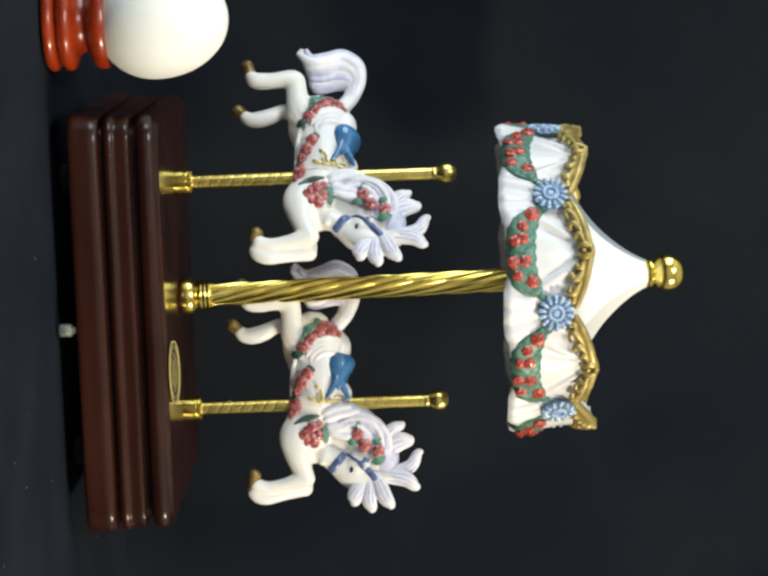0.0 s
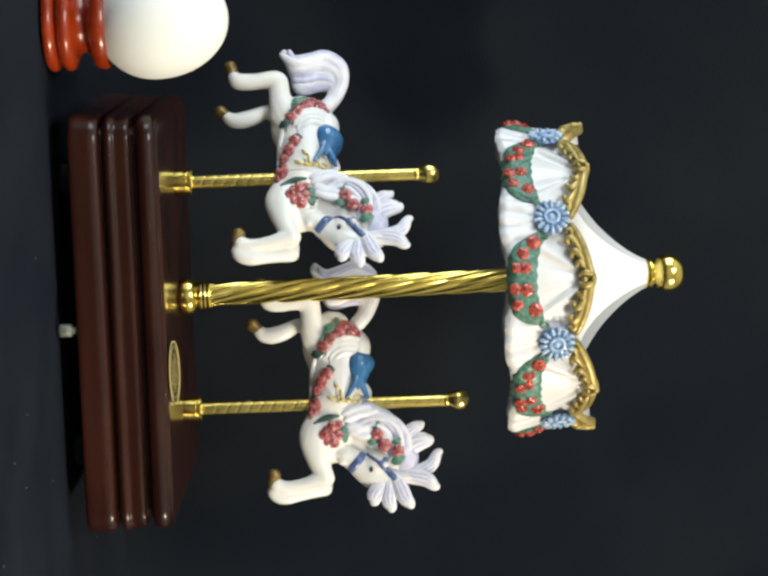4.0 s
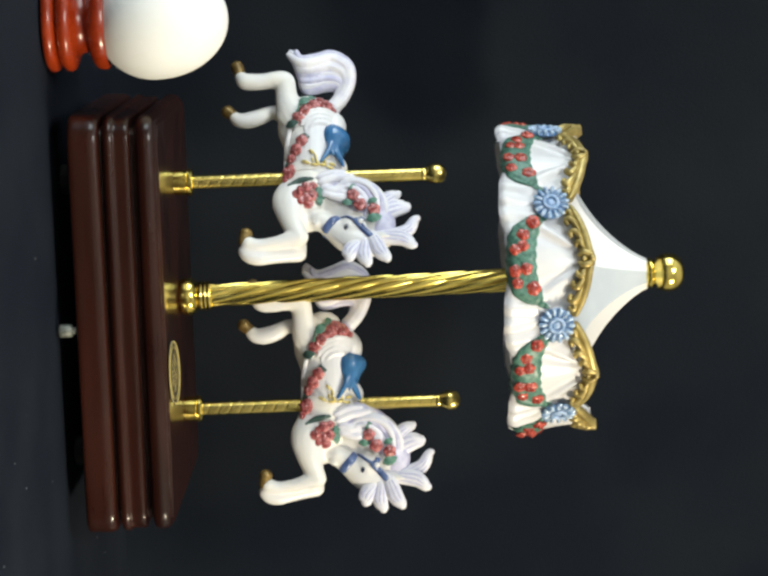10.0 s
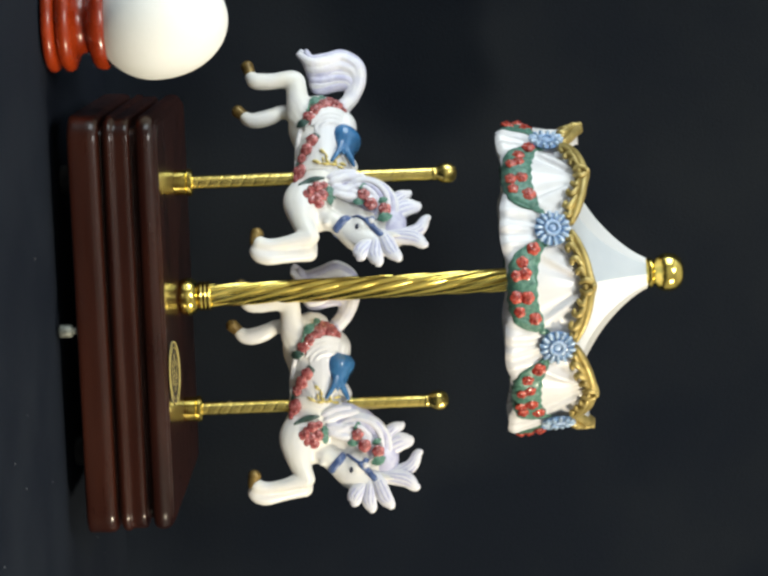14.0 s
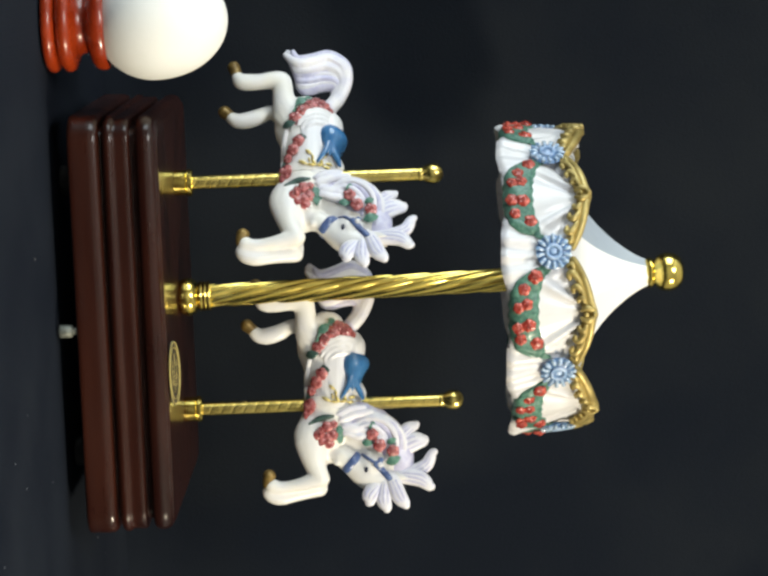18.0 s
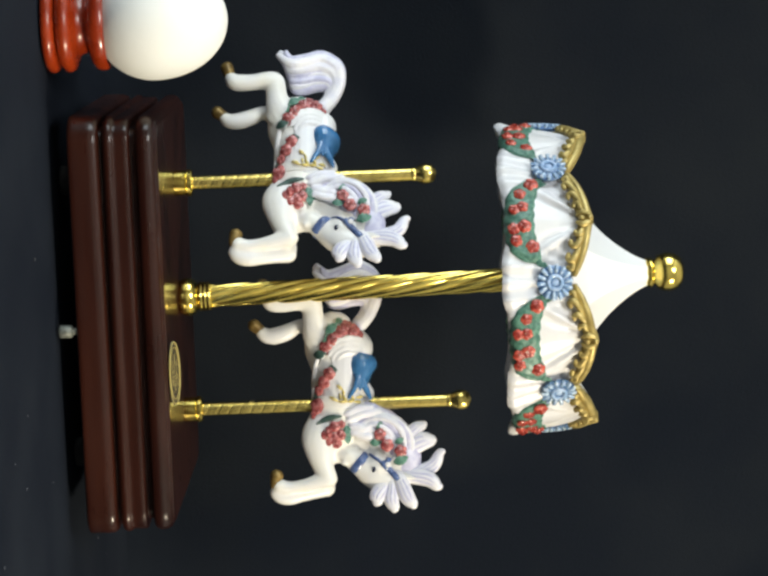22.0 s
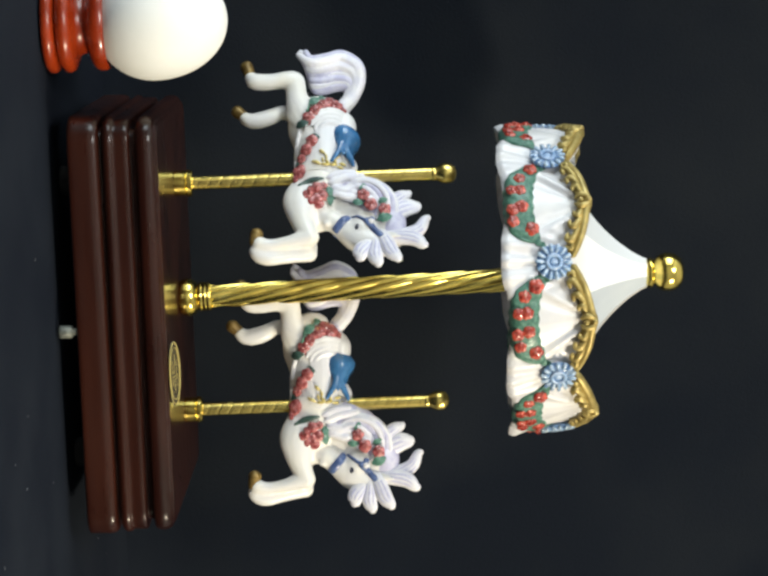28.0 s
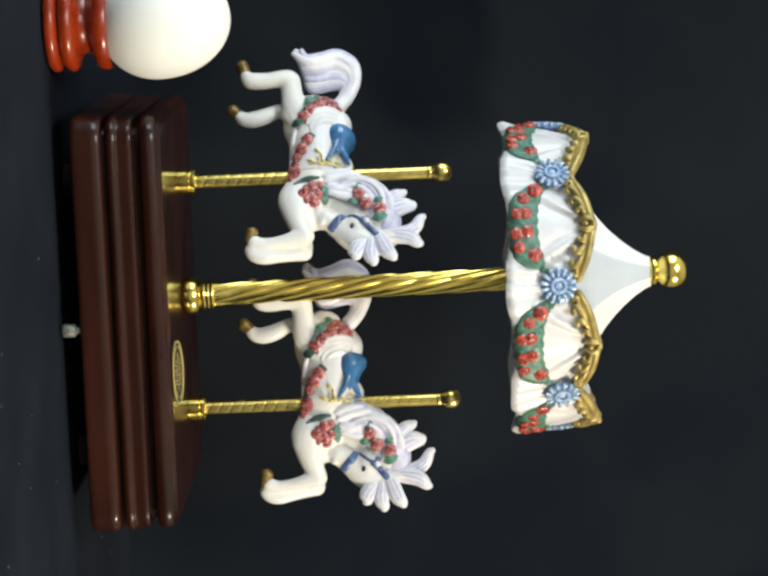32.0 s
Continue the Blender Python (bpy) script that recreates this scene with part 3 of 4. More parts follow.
def build_horse(x, y, z, heading, lean, nod, label):
    raw = horse_body()
    tree = BVHTree.FromBMesh(raw)
    horse = part("horse", raw, PORCELAIN_WARM, box_thing, label)
    sculpt(horse, 0.0008)
    home = pose(x, y, z, 0, lean, 0) @ pose(0, 0, 0, 0, 0, heading) @ pose(0, 0, 0, 0, nod, 0)
    horse.matrix_basis = home

    def skin(px, pz, out=0.0, near=True):
        """Point and normal on the flank at (px, pz) in mm."""
        s = -1 if near else 1
        hit, n, _, _ = tree.ray_cast(Vector((px * MM, s * 0.06, pz * MM)), Vector((0, -s, 0)))
        if hit is None:
            return Vector((px, s * 4, pz)), Vector((0, s, 0))
        if n.y * s < 0:
            n = -n
        return hit / MM + n * out, n

    def stick(mesh, name, px, pz, roll=0.0, out=0.0, near=True, size=1.0):
        c, n = skin(px, pz, out, near)
        again(name, mesh, horse, Matrix.Translation(c * MM) @ facing(n, roll) @ Matrix.Scale(size, 4))

    # pole and ball
    bm = bmesh.new()
    rope(bm, 3.3, -66, 57, 2, 0.035, 11.0, n=40, step=0.5, sharp=6.0)
    rod = part("horse_pole", bm, BRASS_DULL, horse, "twisted brass pole through the horse", angle=60)
    rod.matrix_basis = pose(0, 0, 0, 0, -nod, 0)
    bm = bmesh.new()
    lathe(bm, [(3.3, 56), (3.5, 56.4), (3.5, 57.4), (3.3, 58.0), (3.8, 58.8), (4.6, 60.6), (5.0, 63.0), (4.6, 65.6), (3.4, 67.2), (1.5, 68), (0, 68.1)], 28)
    part("ball_finial", bm, BRASS_DULL, horse, "polished brass ball").matrix_basis = pose(0, 0, -0.0009, 0, -nod, 0)
    # hooves
    for hx, hy, hz, dx, dz in ((-58.3, -8.8, -33.8, -3.6, -1.2), (-39.2, 1, -38.6, -2.2, -2.6), (35.6, -7.8, -30.0, -3.2, 0.6)):
        bm = bmesh.new()
        tube(bm, [(hx - dx * 0.9, hy, hz - dz * 0.9, 2.7, 2.6), (hx, hy, hz, 3.0, 2.9), (hx + dx * 0.5, hy, hz + dz * 0.5, 3.3, 3.1)], n=12, steps=3)
        part("hoof", bm, HOOF_GOLD, horse, "antique gold hoof")
    # tail: strands that arch over, swing to the near side and hang
    bm, low = bmesh.new(), bmesh.new()
    for i in range(9):
        o = i / 8
        for deep in (0, 1):
            y = -1.2 + 3.0 * deep + 0.6 * math.sin(2.4 * i)
            w = (3.1 if i % 2 else 2.5) - 0.4 * deep

            def on(x, z, lean, q=1.0):
                d = y * q - lean * (0.1 + 1.1 * o)
                return (x - 0.66 * d, d, z, w * (1.15 if q < 1 else 1.0), w * 1.1)
            wave = 1.8 * math.sin(1.9 * i)
            pts = [(-39.5, 0.3 * y, 12.6, 4.0, 4.0), on(-44.5 - 1.0 * o, 15.6 + 2.2 * o, 0.2, 0.4), on(-49.6 - 6.0 * o, 16.4 + 5.2 * o, 1.0, 0.6), on(-52.2 - 12.6 * o, 13.6 + 7.0 * o, 2.2, 0.9),
                   on(-51.6 - 19.4 * o, 8.0 + 5.0 * o, 3.6), on(-50.4 - 19.4 * o + wave * 0.25, 3.0 + 2.6 * o, 5.0), on(-51.2 - 17.6 * o + wave * 0.25, -0.8 - 1.6 * o, 6.4)]
            tip = on(-54.6 - 18.8 * o - (0.8 if i == 7 else 0.0), -2.6 - 5.0 * o - (1.6 if i == 7 else 0.0) + (2.8 if i == 8 and not deep else 0.0), 7.4)
            pts.append((*tip[:3], 1.5, 1.5))
            tube(bm if i % 2 or deep else low, pts, n=10, steps=4)
    tail = part("tail", bm, LAVENDER_PALE, horse, "arched lavender-white tail")
    sculpt(tail, 0.0005, 2)
    sculpt(part("tail_underlayer", low, LAVENDER, horse, "lavender strands in the tail"), 0.0005, 2)
    # mane along the neck, near and far
    bm = bmesh.new()
    tube(bm, [(6.5, 0, 13.5, 10.2, 7.4), (12, 0, 19.5, 11.2, 7.2), (18.5, -0.4, 26, 11.2, 6.6), (25, -0.8, 32, 9.6, 6.0), (31, -1.2, 34.6, 7.6, 5.4)], n=20, flute=9, depth=0.035)
    sculpt(part("mane_crest", bm, LAVENDER, horse), 0.0007, 2)
    for s in (-1, 1):
        bm, low = bmesh.new(), bmesh.new()
        for i, (r, y0, y1) in enumerate(((5.6, 6.6, 7.6), (7.6, 6.6, 7.5), (9.6, 6.4, 7.8), (11.4, 6.0, 7.4), (13.2, 5.2, 7.6), (14.9, 4.0, 7.2), (16.5, 2.4, 7.0))):
            pts = []
            for j in range(10):
                t = j / 9
                a0 = (70, 56, 46, 38, 32, 30, 34)[i]
                a = radians(a0 + (216 + 2 * i + 6 * math.sin(2.0 * i) - a0) * t)
                wave = 0.9 * math.sin(6.2 * t + 1.1 * i)
                y = y0 + (y1 - y0) * min(1.0, t * 1.5)
                fat = (1.65 if i % 2 == 0 else 1.6) * math.sin(math.pi * (0.12 + 0.80 * t)) ** 0.7
                pts.append((20.6 + (r + wave) * math.cos(a), s * (y + (0.0 if i % 2 == 0 else -0.5) + 0.4 * math.sin(7 * t + i)), 20.0 + (r + wave) * math.sin(a), fat, fat * 0.8))
            ex, ez = pts[-1][0], pts[-1][2]
            pts[-1] = (*pts[-1][:3], 1.8, 1.5)
            pts += [(ex - 0.6 + 0.25 * i, s * (y1 + 0.5), ez - 4.2 + 0.5 * i, 1.8, 1.4), (ex - 1.6 + 0.5 * i, s * (y1 + 0.8), ez - 8.0 + 1.1 * i, 0.8, 0.7)]
            tube(bm if i % 2 == 0 else low, pts, n=10, steps=3)
        for x0, z0, x1, z1 in ((13.6, 19.0, 11.4, 6.4), (17.0, 17.0, 15.0, 7.4), (1.6, 17.6, 5.0, 4.0), (3.8, 21.4, 8.0, 5.0)):
            tube(bm, [(x0, s * 6.8, z0, 1.7, 1.4), (x0 * 0.5 + x1 * 0.5 - 1.0, s * 7.8, z0 * 0.5 + z1 * 0.5, 2.1, 1.6), (x1 - 0.8, s * 8.4, z1 + 2, 1.6, 1.3), (x1, s * 8.6, z1, 0.7, 0.6)], n=9, steps=4)
        mane = part("mane", bm, LAVENDER_PALE, horse, "wavy lavender-white mane")
        sculpt(mane, 0.0005, 2)
        sculpt(part("mane_underlayer", low, LAVENDER, horse, "lavender strands in the mane"), 0.0005, 2)
    # blown hair: petal-shaped locks round the poll, each with lavender grooves
    for i, (tx, tz, bx, bz, w, ty, bend) in enumerate(((10.6, 43.8, 18.0, 33.5, 2.3, -0.8, 0.05), (18.2, 48.2, 23.0, 34.0, 3.2, -1.5, 0.06), (24.6, 52.6, 35.8, 37, 2.3, -0.6, -0.14), (41.8, 50.8, 36, 36, 2.6, -5.2, 0.10),
                                                       (51.0, 37.6, 38.4, 31, 2.6, -8.4, -0.05), (52.8, 27.8, 39.8, 27.0, 2.6, -7.4, -0.08), (49.2, 18.6, 40.5, 23.6, 2.8, -7.4, -0.10))):
        bm = bmesh.new()
        mx, mz = bx * 0.45 + tx * 0.55, bz * 0.45 + tz * 0.55
        nx, nz = -(tz - bz), tx - bx
        fy = min(ty, -3.4) if ty < 0 else ty
        rows = [(bx * 1.25 - tx * 0.25, fy * 0.5, bz * 1.25 - tz * 0.25, w * 1.2, 3.0), (bx, fy * 0.7, bz, w * 1.5, 2.8), (mx + nx * bend, ty * 0.6 + fy * 0.35, mz + nz * bend, w * 1.5, 2.3),
                (bx * 0.12 + tx * 0.88, ty, bz * 0.12 + tz * 0.88, w * 1.08, 1.7), (tx, ty, tz, w * 0.68, 1.2)]
        tube(bm, rows, n=24, steps=4)
        part("hair_lock", bm, LAVENDER_PALE, horse, "" if i else "petal-shaped lavender-white lock of hair", angle=80)
        along = Vector((tx - bx, 0, tz - bz)).normalized()
        out = Vector((-along.z, 0, along.x))
        for side in (-0.48, 0.0, 0.46):
            bm = bmesh.new()
            cut = (0.25, 0.62, 0.84 - 0.10 * abs(side))
            line = []
            for q, c in enumerate((rows[1], rows[2], rows[3])):
                end = Vector(c[:3]) if q < 2 else Vector(rows[2][:3]).lerp(Vector(rows[3][:3]), cut[2])
                fan = c[3] * side * (0.75, 1.0, 0.8)[q]
                p = end + out * fan
                line.append((p.x, p.y - c[4] * math.sqrt(max(0.1, 1 - (side * (0.75, 1.0, 0.8)[q]) ** 2)) + 0.25, p.z, (0.8, 0.85, 0.25)[q] * w / 3, 0.4))
            tube(bm, line, n=8, steps=4)
            part("groove", bm, LAVENDER, horse)
    # saddle cloth: a close cover with folds round the saddle's rear
    bm = bmesh.new()
    tube(bm, [(-30.5, 0, 3.0, 12.4, 8.2), (-28, 0, 1.6, 13.8, 10.0), (-20, 0, 1.9, 13.2, 10.3), (-10, 0, 2.0, 12.2, 10.0), (-2, 0, 1.8, 12.2, 9.8), (1.6, 0, 1.4, 11.4, 9.0)], n=28)
    for v in bm.verts:
        low = -2.0 - 6.0 * max(0.0, min(1.0, (v.co.x / MM + 22) / 20))
        if v.co.z < low * MM:
            v.co.y *= 0.55
            v.co.z = max(v.co.z, -7.6 * MM)
    for s in (-1, 1):
        for k, big in enumerate((8.8, 11.4, 13.8, 16.2)):
            pts = []
            for j in range(13):
                a = radians(88 + (150 + 8 * k) * j / 12)
                c, n = skin(max(-17 + big * 1.0 * math.cos(a), -33.5), min(7.4 + big * 0.86 * math.sin(a), 15.0), 0.8, near=s < 0)
                pts.append((c.x, c.y, c.z, 0.15 + 1.2 * math.sin(math.pi * j / 12) ** 0.8))
            tube(bm, pts, n=8, steps=2)
    tube(bm, [(-33, 0, 12.0, 4.4, 6.0), (-29, 0, 13.6, 5.4, 7.4), (-24, 0, 13.6, 5.0, 7.8)], n=20)
    cloth = part("saddle_cloth", bm, PORCELAIN, horse, "white draped saddle cloth")
    sculpt(cloth, 0.0006, 3)
    # saddle: a rounded seat that narrows to two ribbons at the front
    bm = bmesh.new()
    tube(bm, [(-26.6, 0, 14.2, 4.4, 5.6), (-25.2, 0, 13.6, 6.4, 8.0), (-22.6, 0, 13.0, 7.8, 10.2), (-19.4, 0, 12.8, 8.2, 10.9), (-16.0, 0, 12.6, 7.0, 10.4), (-13.2, 0, 12.8, 5.4, 9.8), (-10.6, 0, 13.2, 4.0, 8.8), (-8.6, 0, 13.6, 2.6, 7.4)], n=24)
    for k in (-1, 1):
        tube(bm, [(-14, k * 8.8, 11.6, 2.2, 1.6), (-10.5, k * 9.6, 10.8, 1.5, 1.3), (-6.6, k * 10.0, 8.8, 1.3, 1.0), (-3.6, k * 10.0, 6.8, 0.9, 0.8)], n=10)
        tube(bm, [(-13.5, k * 7.6, 13.4, 2.4, 1.8), (-9.6, k * 7.6, 14.4, 1.8, 1.5), (-6.0, k * 7.0, 16.0, 1.6, 1.3), (-2.6, k * 6.2, 17.4, 1.0, 0.9)], n=10)
        tube(bm, [(-12.5, k * 8.6, 12.4, 1.6, 1.4), (-9.4, k * 9.2, 12.6, 1.0, 1.0), (-7.2, k * 9.2, 12.4, 0.6, 0.6)], n=8)
    saddle = part("saddle", bm, SADDLE_BLUE, horse, "glossy blue saddle")
    sculpt(saddle, 0.0004, 6)
    bm = bmesh.new()
    tube(bm, [(-10.5, 0, 11.5, 4.0, 7.6), (-7.0, 0, 13.4, 4.6, 6.4), (-4.0, 0, 15.0, 4.4, 5.0), (-1.5, 0, 15.6, 2.6, 3.2)], n=16)
    part("pommel", bm, PORCELAIN, horse, "white saddle pommel")
    # gold ornament on the flank
    bm = bmesh.new()
    for a, b, w in (((-10.0, 1.0), (-7.6, 3.6), 0.9), ((-7.6, 3.6), (-4.6, 4.2), 0.6), ((-4.2, -2.4), (-1.8, 1.6), 0.8), ((-1.8, 1.6), (-1.4, 5.2), 0.7), ((-4.6, 3.4), (-1.4, 5.6), 0.8), ((-1.6, 5.4), (-2.2, 9.0), 0.9), ((-5.4, 6.6), (-2.6, 8.6), 0.8),
                    ((-7.8, 9.8), (-5.4, 8.0), 0.7), ((-3.4, 9.4), (-3.8, 12.4), 0.8), ((-1.4, 8.6), (-1.0, 12.0), 0.8), ((-5.6, 2.4), (-3.0, 2.8), 0.5)):
        pts = []
        for j in range(5):
            t = j / 4
            c, n = skin(a[0] + (b[0] - a[0]) * t, a[1] + (b[1] - a[1]) * t, 1.3 + 0.4 * math.sin(math.pi * t))
            pts.append((c.x, c.y, c.z, 0.2 + w * 0.75 * math.sin(math.pi * t)))
        tube(bm, pts, n=8, steps=2)
    part("gold_ornament", bm, GOLD_PRINT, horse, "small painted gold leaf ornament")
    # girth with roses
    bm = bmesh.new()
    rings = []
    for j in range(25):
        a = 2 * math.pi * j / 24
        d = Vector((0, math.cos(a), math.sin(a)))
        hit, _, _, _ = tree.ray_cast(Vector((-2 * MM, 0, -2 * MM)) + d * 0.05, -d)
        c = (hit / MM if hit else d * 12)
        rings.append([(c + d * h + Vector((w, 0, 0))) * MM for w, h in ((-2.6, -0.6), (-2.4, 0.6), (0, 0.8), (2.4, 0.6), (2.6, -0.6))])
    ring_loft(bm, rings, cap=False)
    part("girth", bm, PORCELAIN_WARM, horse)
    bm = bmesh.new()
    pts = []
    for j in range(9):
        t = j / 8
        c, n = skin(-18.2 + 15.6 * t, -8.6 * t - 1.2 * math.sin(math.pi * t), 0.2)
        pts.append((c.x, c.y, c.z, 2.6, 0.9))
    tube(bm, pts, n=8, steps=2)
    part("leaf_band", bm, GREEN_DARK, horse, "dark green leaf band under the girth roses")
    bm = bmesh.new()
    pts = []
    for j in range(11):
        t = j / 10
        c, n = skin(-22.5 + 19 * t, -8.4 - 1.6 * t - 0.8 * math.sin(math.pi * t), 0.5)
        pts.append((c.x, c.y, c.z, 1.2, 0.9))
    tube(bm, pts, n=8, steps=2)
    part("strap", bm, PORCELAIN, horse, "white girth strap")
    for px, pz, r, mesh, q in ((-15.6, -2.4, 0.2, PROSE_M, 0.95), (-11.4, -5.0, 0.9, PROSE_M, 1.0), (-7.2, -7.4, 0.9, PROSE_S, 1.1), (0.6, -8.4, 0.3, PROSE_L, 1.1), (4.8, -11.0, 1.1, PROSE_M, 0.8)):
        stick(mesh, "rose", px, pz, r, 1.0, size=q)
    # breast posy: one full rose with open petals, and leaves
    for px, pz, r, q in ((13.2, -3.8, 0.4, 0.88), (10.6, -0.6, 1.4, 0.74), (9.6, 2.6, 2.0, 0.55), (16.8, -1.0, 2.9, 0.86), (14.8, 2.4, 0.9, 0.74)):
        stick(PROSE_L, "rose", px, pz, r, 0.3, size=q)
    for px, pz, r, q in ((13.0, 6.0, 0.6, 1.0), (16.6, 5.2, 0.2, 0.8)):
        stick(LEAF, "leaf", px, pz, r, 0.4, size=q)
    bm = bmesh.new()
    pts = []
    for j in range(7):
        t = j / 6
        c, n = skin(9.0 - 3.4 * t - 0.8 * math.sin(math.pi * t), -9.2 + 11.8 * t, 0.3)
        pts.append((c.x, c.y, c.z, 0.3 + 1.3 * math.sin(math.pi * (0.08 + 0.84 * t)), 0.6))
    tube(bm, pts, n=8, steps=2)
    part("leaf", bm, GREEN_DARK, horse, "long dark green leaf")
    for px, pz, dx, dz in ((14.6, -5.4, 2.6, 0.4), (17.6, -3.4, 2.4, 1.0), (19.2, 0.4, 1.4, 2.4)):
        c, n = skin(px, pz, 0.3)
        bm = bmesh.new()
        blob(bm, c, (2.6, 1.0, 2.2), Matrix.Rotation(math.atan2(dz, dx), 4, "Y"), 12, 8)
        part("petal", bm, PINK, horse)
    # rump garland
    for px, pz, r, q in ((-28.6, -3.8, 0.3, 0.95), (-32.4, -0.2, 1.0, 0.9), (-35.6, 3.2, 0.2, 1.0), (-38.6, 6.2, 2.4, 0.85), (-36.4, 9.2, 1.8, 0.95), (-34.2, 12.0, 0.7, 0.7)):
        stick(PROSE_L, "rose", px, pz, r, 0.5, size=q)
    for px, pz, r, q in ((-25.2, -6.6, 1.7, 1.0), (-34.2, -4.6, 2.5, 1.0), (-37.6, -1.0, 2.3, 1.0), (-40.6, 2.2, 2.6, 0.8)):
        stick(LEAF_DARK if px > -30 else LEAF, "leaf", px, pz, r, 1.0, size=q)
    # roses in the mane
    for dx, dz, r, mesh, q in ((15.0, 21.6, 0.3, PROSE_M, 0.92), (20.4, 25.0, 1.1, PROSE_M, 1.0), (23.4, 31.6, 0.7, PROSE_M, 0.95)):
        again("rose", mesh, horse, Matrix.Translation(Vector((dx, -8.6, dz)) * MM) @ facing((0.1, -1, 0.2), r) @ Matrix.Scale(q, 4))
    for dx, dz, r, q in ((19.0, 19.2, 1.5, 1.0), (11.2, 21.6, 2.9, 1.0), (18.4, 31.0, 2.0, 0.9), (27.8, 31.6, 1.9, 1.35)):
        again("leaf", LEAF_S, horse, Matrix.Translation(Vector((dx, -8.0, dz)) * MM) @ facing((0.1, -1, 0.2), r) @ Matrix.Scale(q, 4))
    # bridle and eyes
    bm = bmesh.new()
    for a, b, w in (((32.6, 7.8), (24.8, 14.8), 2.0), ((25.0, 16.4), (29.0, 22.4), 0.8), ((29.0, 22.6), (37.4, 30.0), 1.5), ((27.2, 25.6), (30.2, 24.2), 1.4)):
        for near in (True, False):
            pts = []
            for j in range(6):
                t = j / 5
                c, n = skin(a[0] + (b[0] - a[0]) * t, a[1] + (b[1] - a[1]) * t, 0.1, near)
                pts.append((c.x, c.y - (0.8 if near and a[1] > 20 else 0.0), c.z, w, 0.9))
            tube(bm, pts, n=8, steps=2)
    part("bridle", bm, STRAP_BLUE, horse, "navy blue bridle")
    for near in (True, False):
        bm = bmesh.new()
        c, n = skin(32.2, 18.2, 0.0, near)
        blob(bm, c, (1.6, 0.6, 1.0), Matrix.Rotation(0.2, 4, "Y"))
        part("eye", bm, EYE_PAINT, horse)
    c, n = skin(30.2, 24.6, 1.8)
    bm = bmesh.new()
    blob(bm, c, (1.4, 0.9, 1.4))
    part("bridle_boss", bm, PORCELAIN, horse, "white bridle boss")
    return horse, home


HORSE_A, HOME_A = build_horse(AX, 0.0018, ZB + 0.0703, -37, -0.6, 0, "white porcelain carousel horse with lavender mane, blue saddle and roses")
HORSE_B, HOME_B = build_horse(BX, 0.0018, ZB + 0.0644, -11, -0.6, 0.7, "white porcelain carousel horse with lavender mane, blue saddle and roses")

# ---- canopy ----
# Its own space, in mm: z from the rosettes' height; rosette k stands at k * 45 degrees from the front, counted to the right.
CANOPY_R = 72.4


def at(phi, r, z):
    return Vector((r * math.sin(phi), -r * math.cos(phi), z))


SPAN = math.pi / 4


def valance_point(phi, v):
    """Outer skin of the moulded cloth, v from the hem (0) to the crest (1), in mm."""
    u = (phi / SPAN) % 1.0                       # 0 at a rosette, 0.5 between two
    mid = math.sin(math.pi * u) ** 2
    z = -23.3 + (30.8 + 9.0 * math.sin(math.pi * u)) * v + (0.7 - 1.4 * math.cos(2 * math.pi * u)) * (1 - v) + 0.25 * math.cos(6 * math.pi * u + 1.0) * (1 - v)
    w = (u + 0.5) % 1.0 - 0.5
    near = max(0.0, 1 - abs(w) / 0.30)
    fan = min(1.0, near * 1.8) * (1 - v) ** 1.1
    r = 71.5 + 2.4 * mid * math.sin(math.pi * min(1, v * 1.05)) + 3.4 * (1 - v) ** 2 - 3.0 * v
    r -= 2.4 * max(0.0, 1 - v / 0.12) ** 2
    spread = w / (0.10 + 0.20 * (1 - v))
    r += fan * (2.2 + 1.15 * math.cos(spread * 12.5 + 0.7 * math.sin(2 * phi)) * (0.75 + 0.25 * math.cos(spread * 7)))   # fan pleats below a rosette
    dx, dz = (u - 0.5) * 54, (1.03 - v) * 38
    turn, far = math.atan2(dx, dz), math.hypot(dx, dz)
    side = min(1.0, max(0.10, (abs(turn) - 0.2) / 0.4))
    fold = 0.75 * math.cos(abs(turn) * 9.5 + 0.5 * math.sin(3 * phi)) + 0.25 * math.cos(abs(turn) * 19 + 1.3 + 0.6 * math.sin(5 * phi))
    r += mid ** 0.4 * side * min(2.2, 0.24 * far) * fold * max(0.0, min(1.0, (v - 0.22) * 3))                           # drapes gathered to the crest
    r -= 1.6 * math.exp(-(far / 4.5) ** 2)
    return at(phi, r, z)


def valance_v(u, z):
    low = -22.6 - 1.4 * math.cos(2 * math.pi * u)
    return min(max((z - low) / (7.5 + 9.0 * math.sin(math.pi * u) - low), 0.0), 1.0)


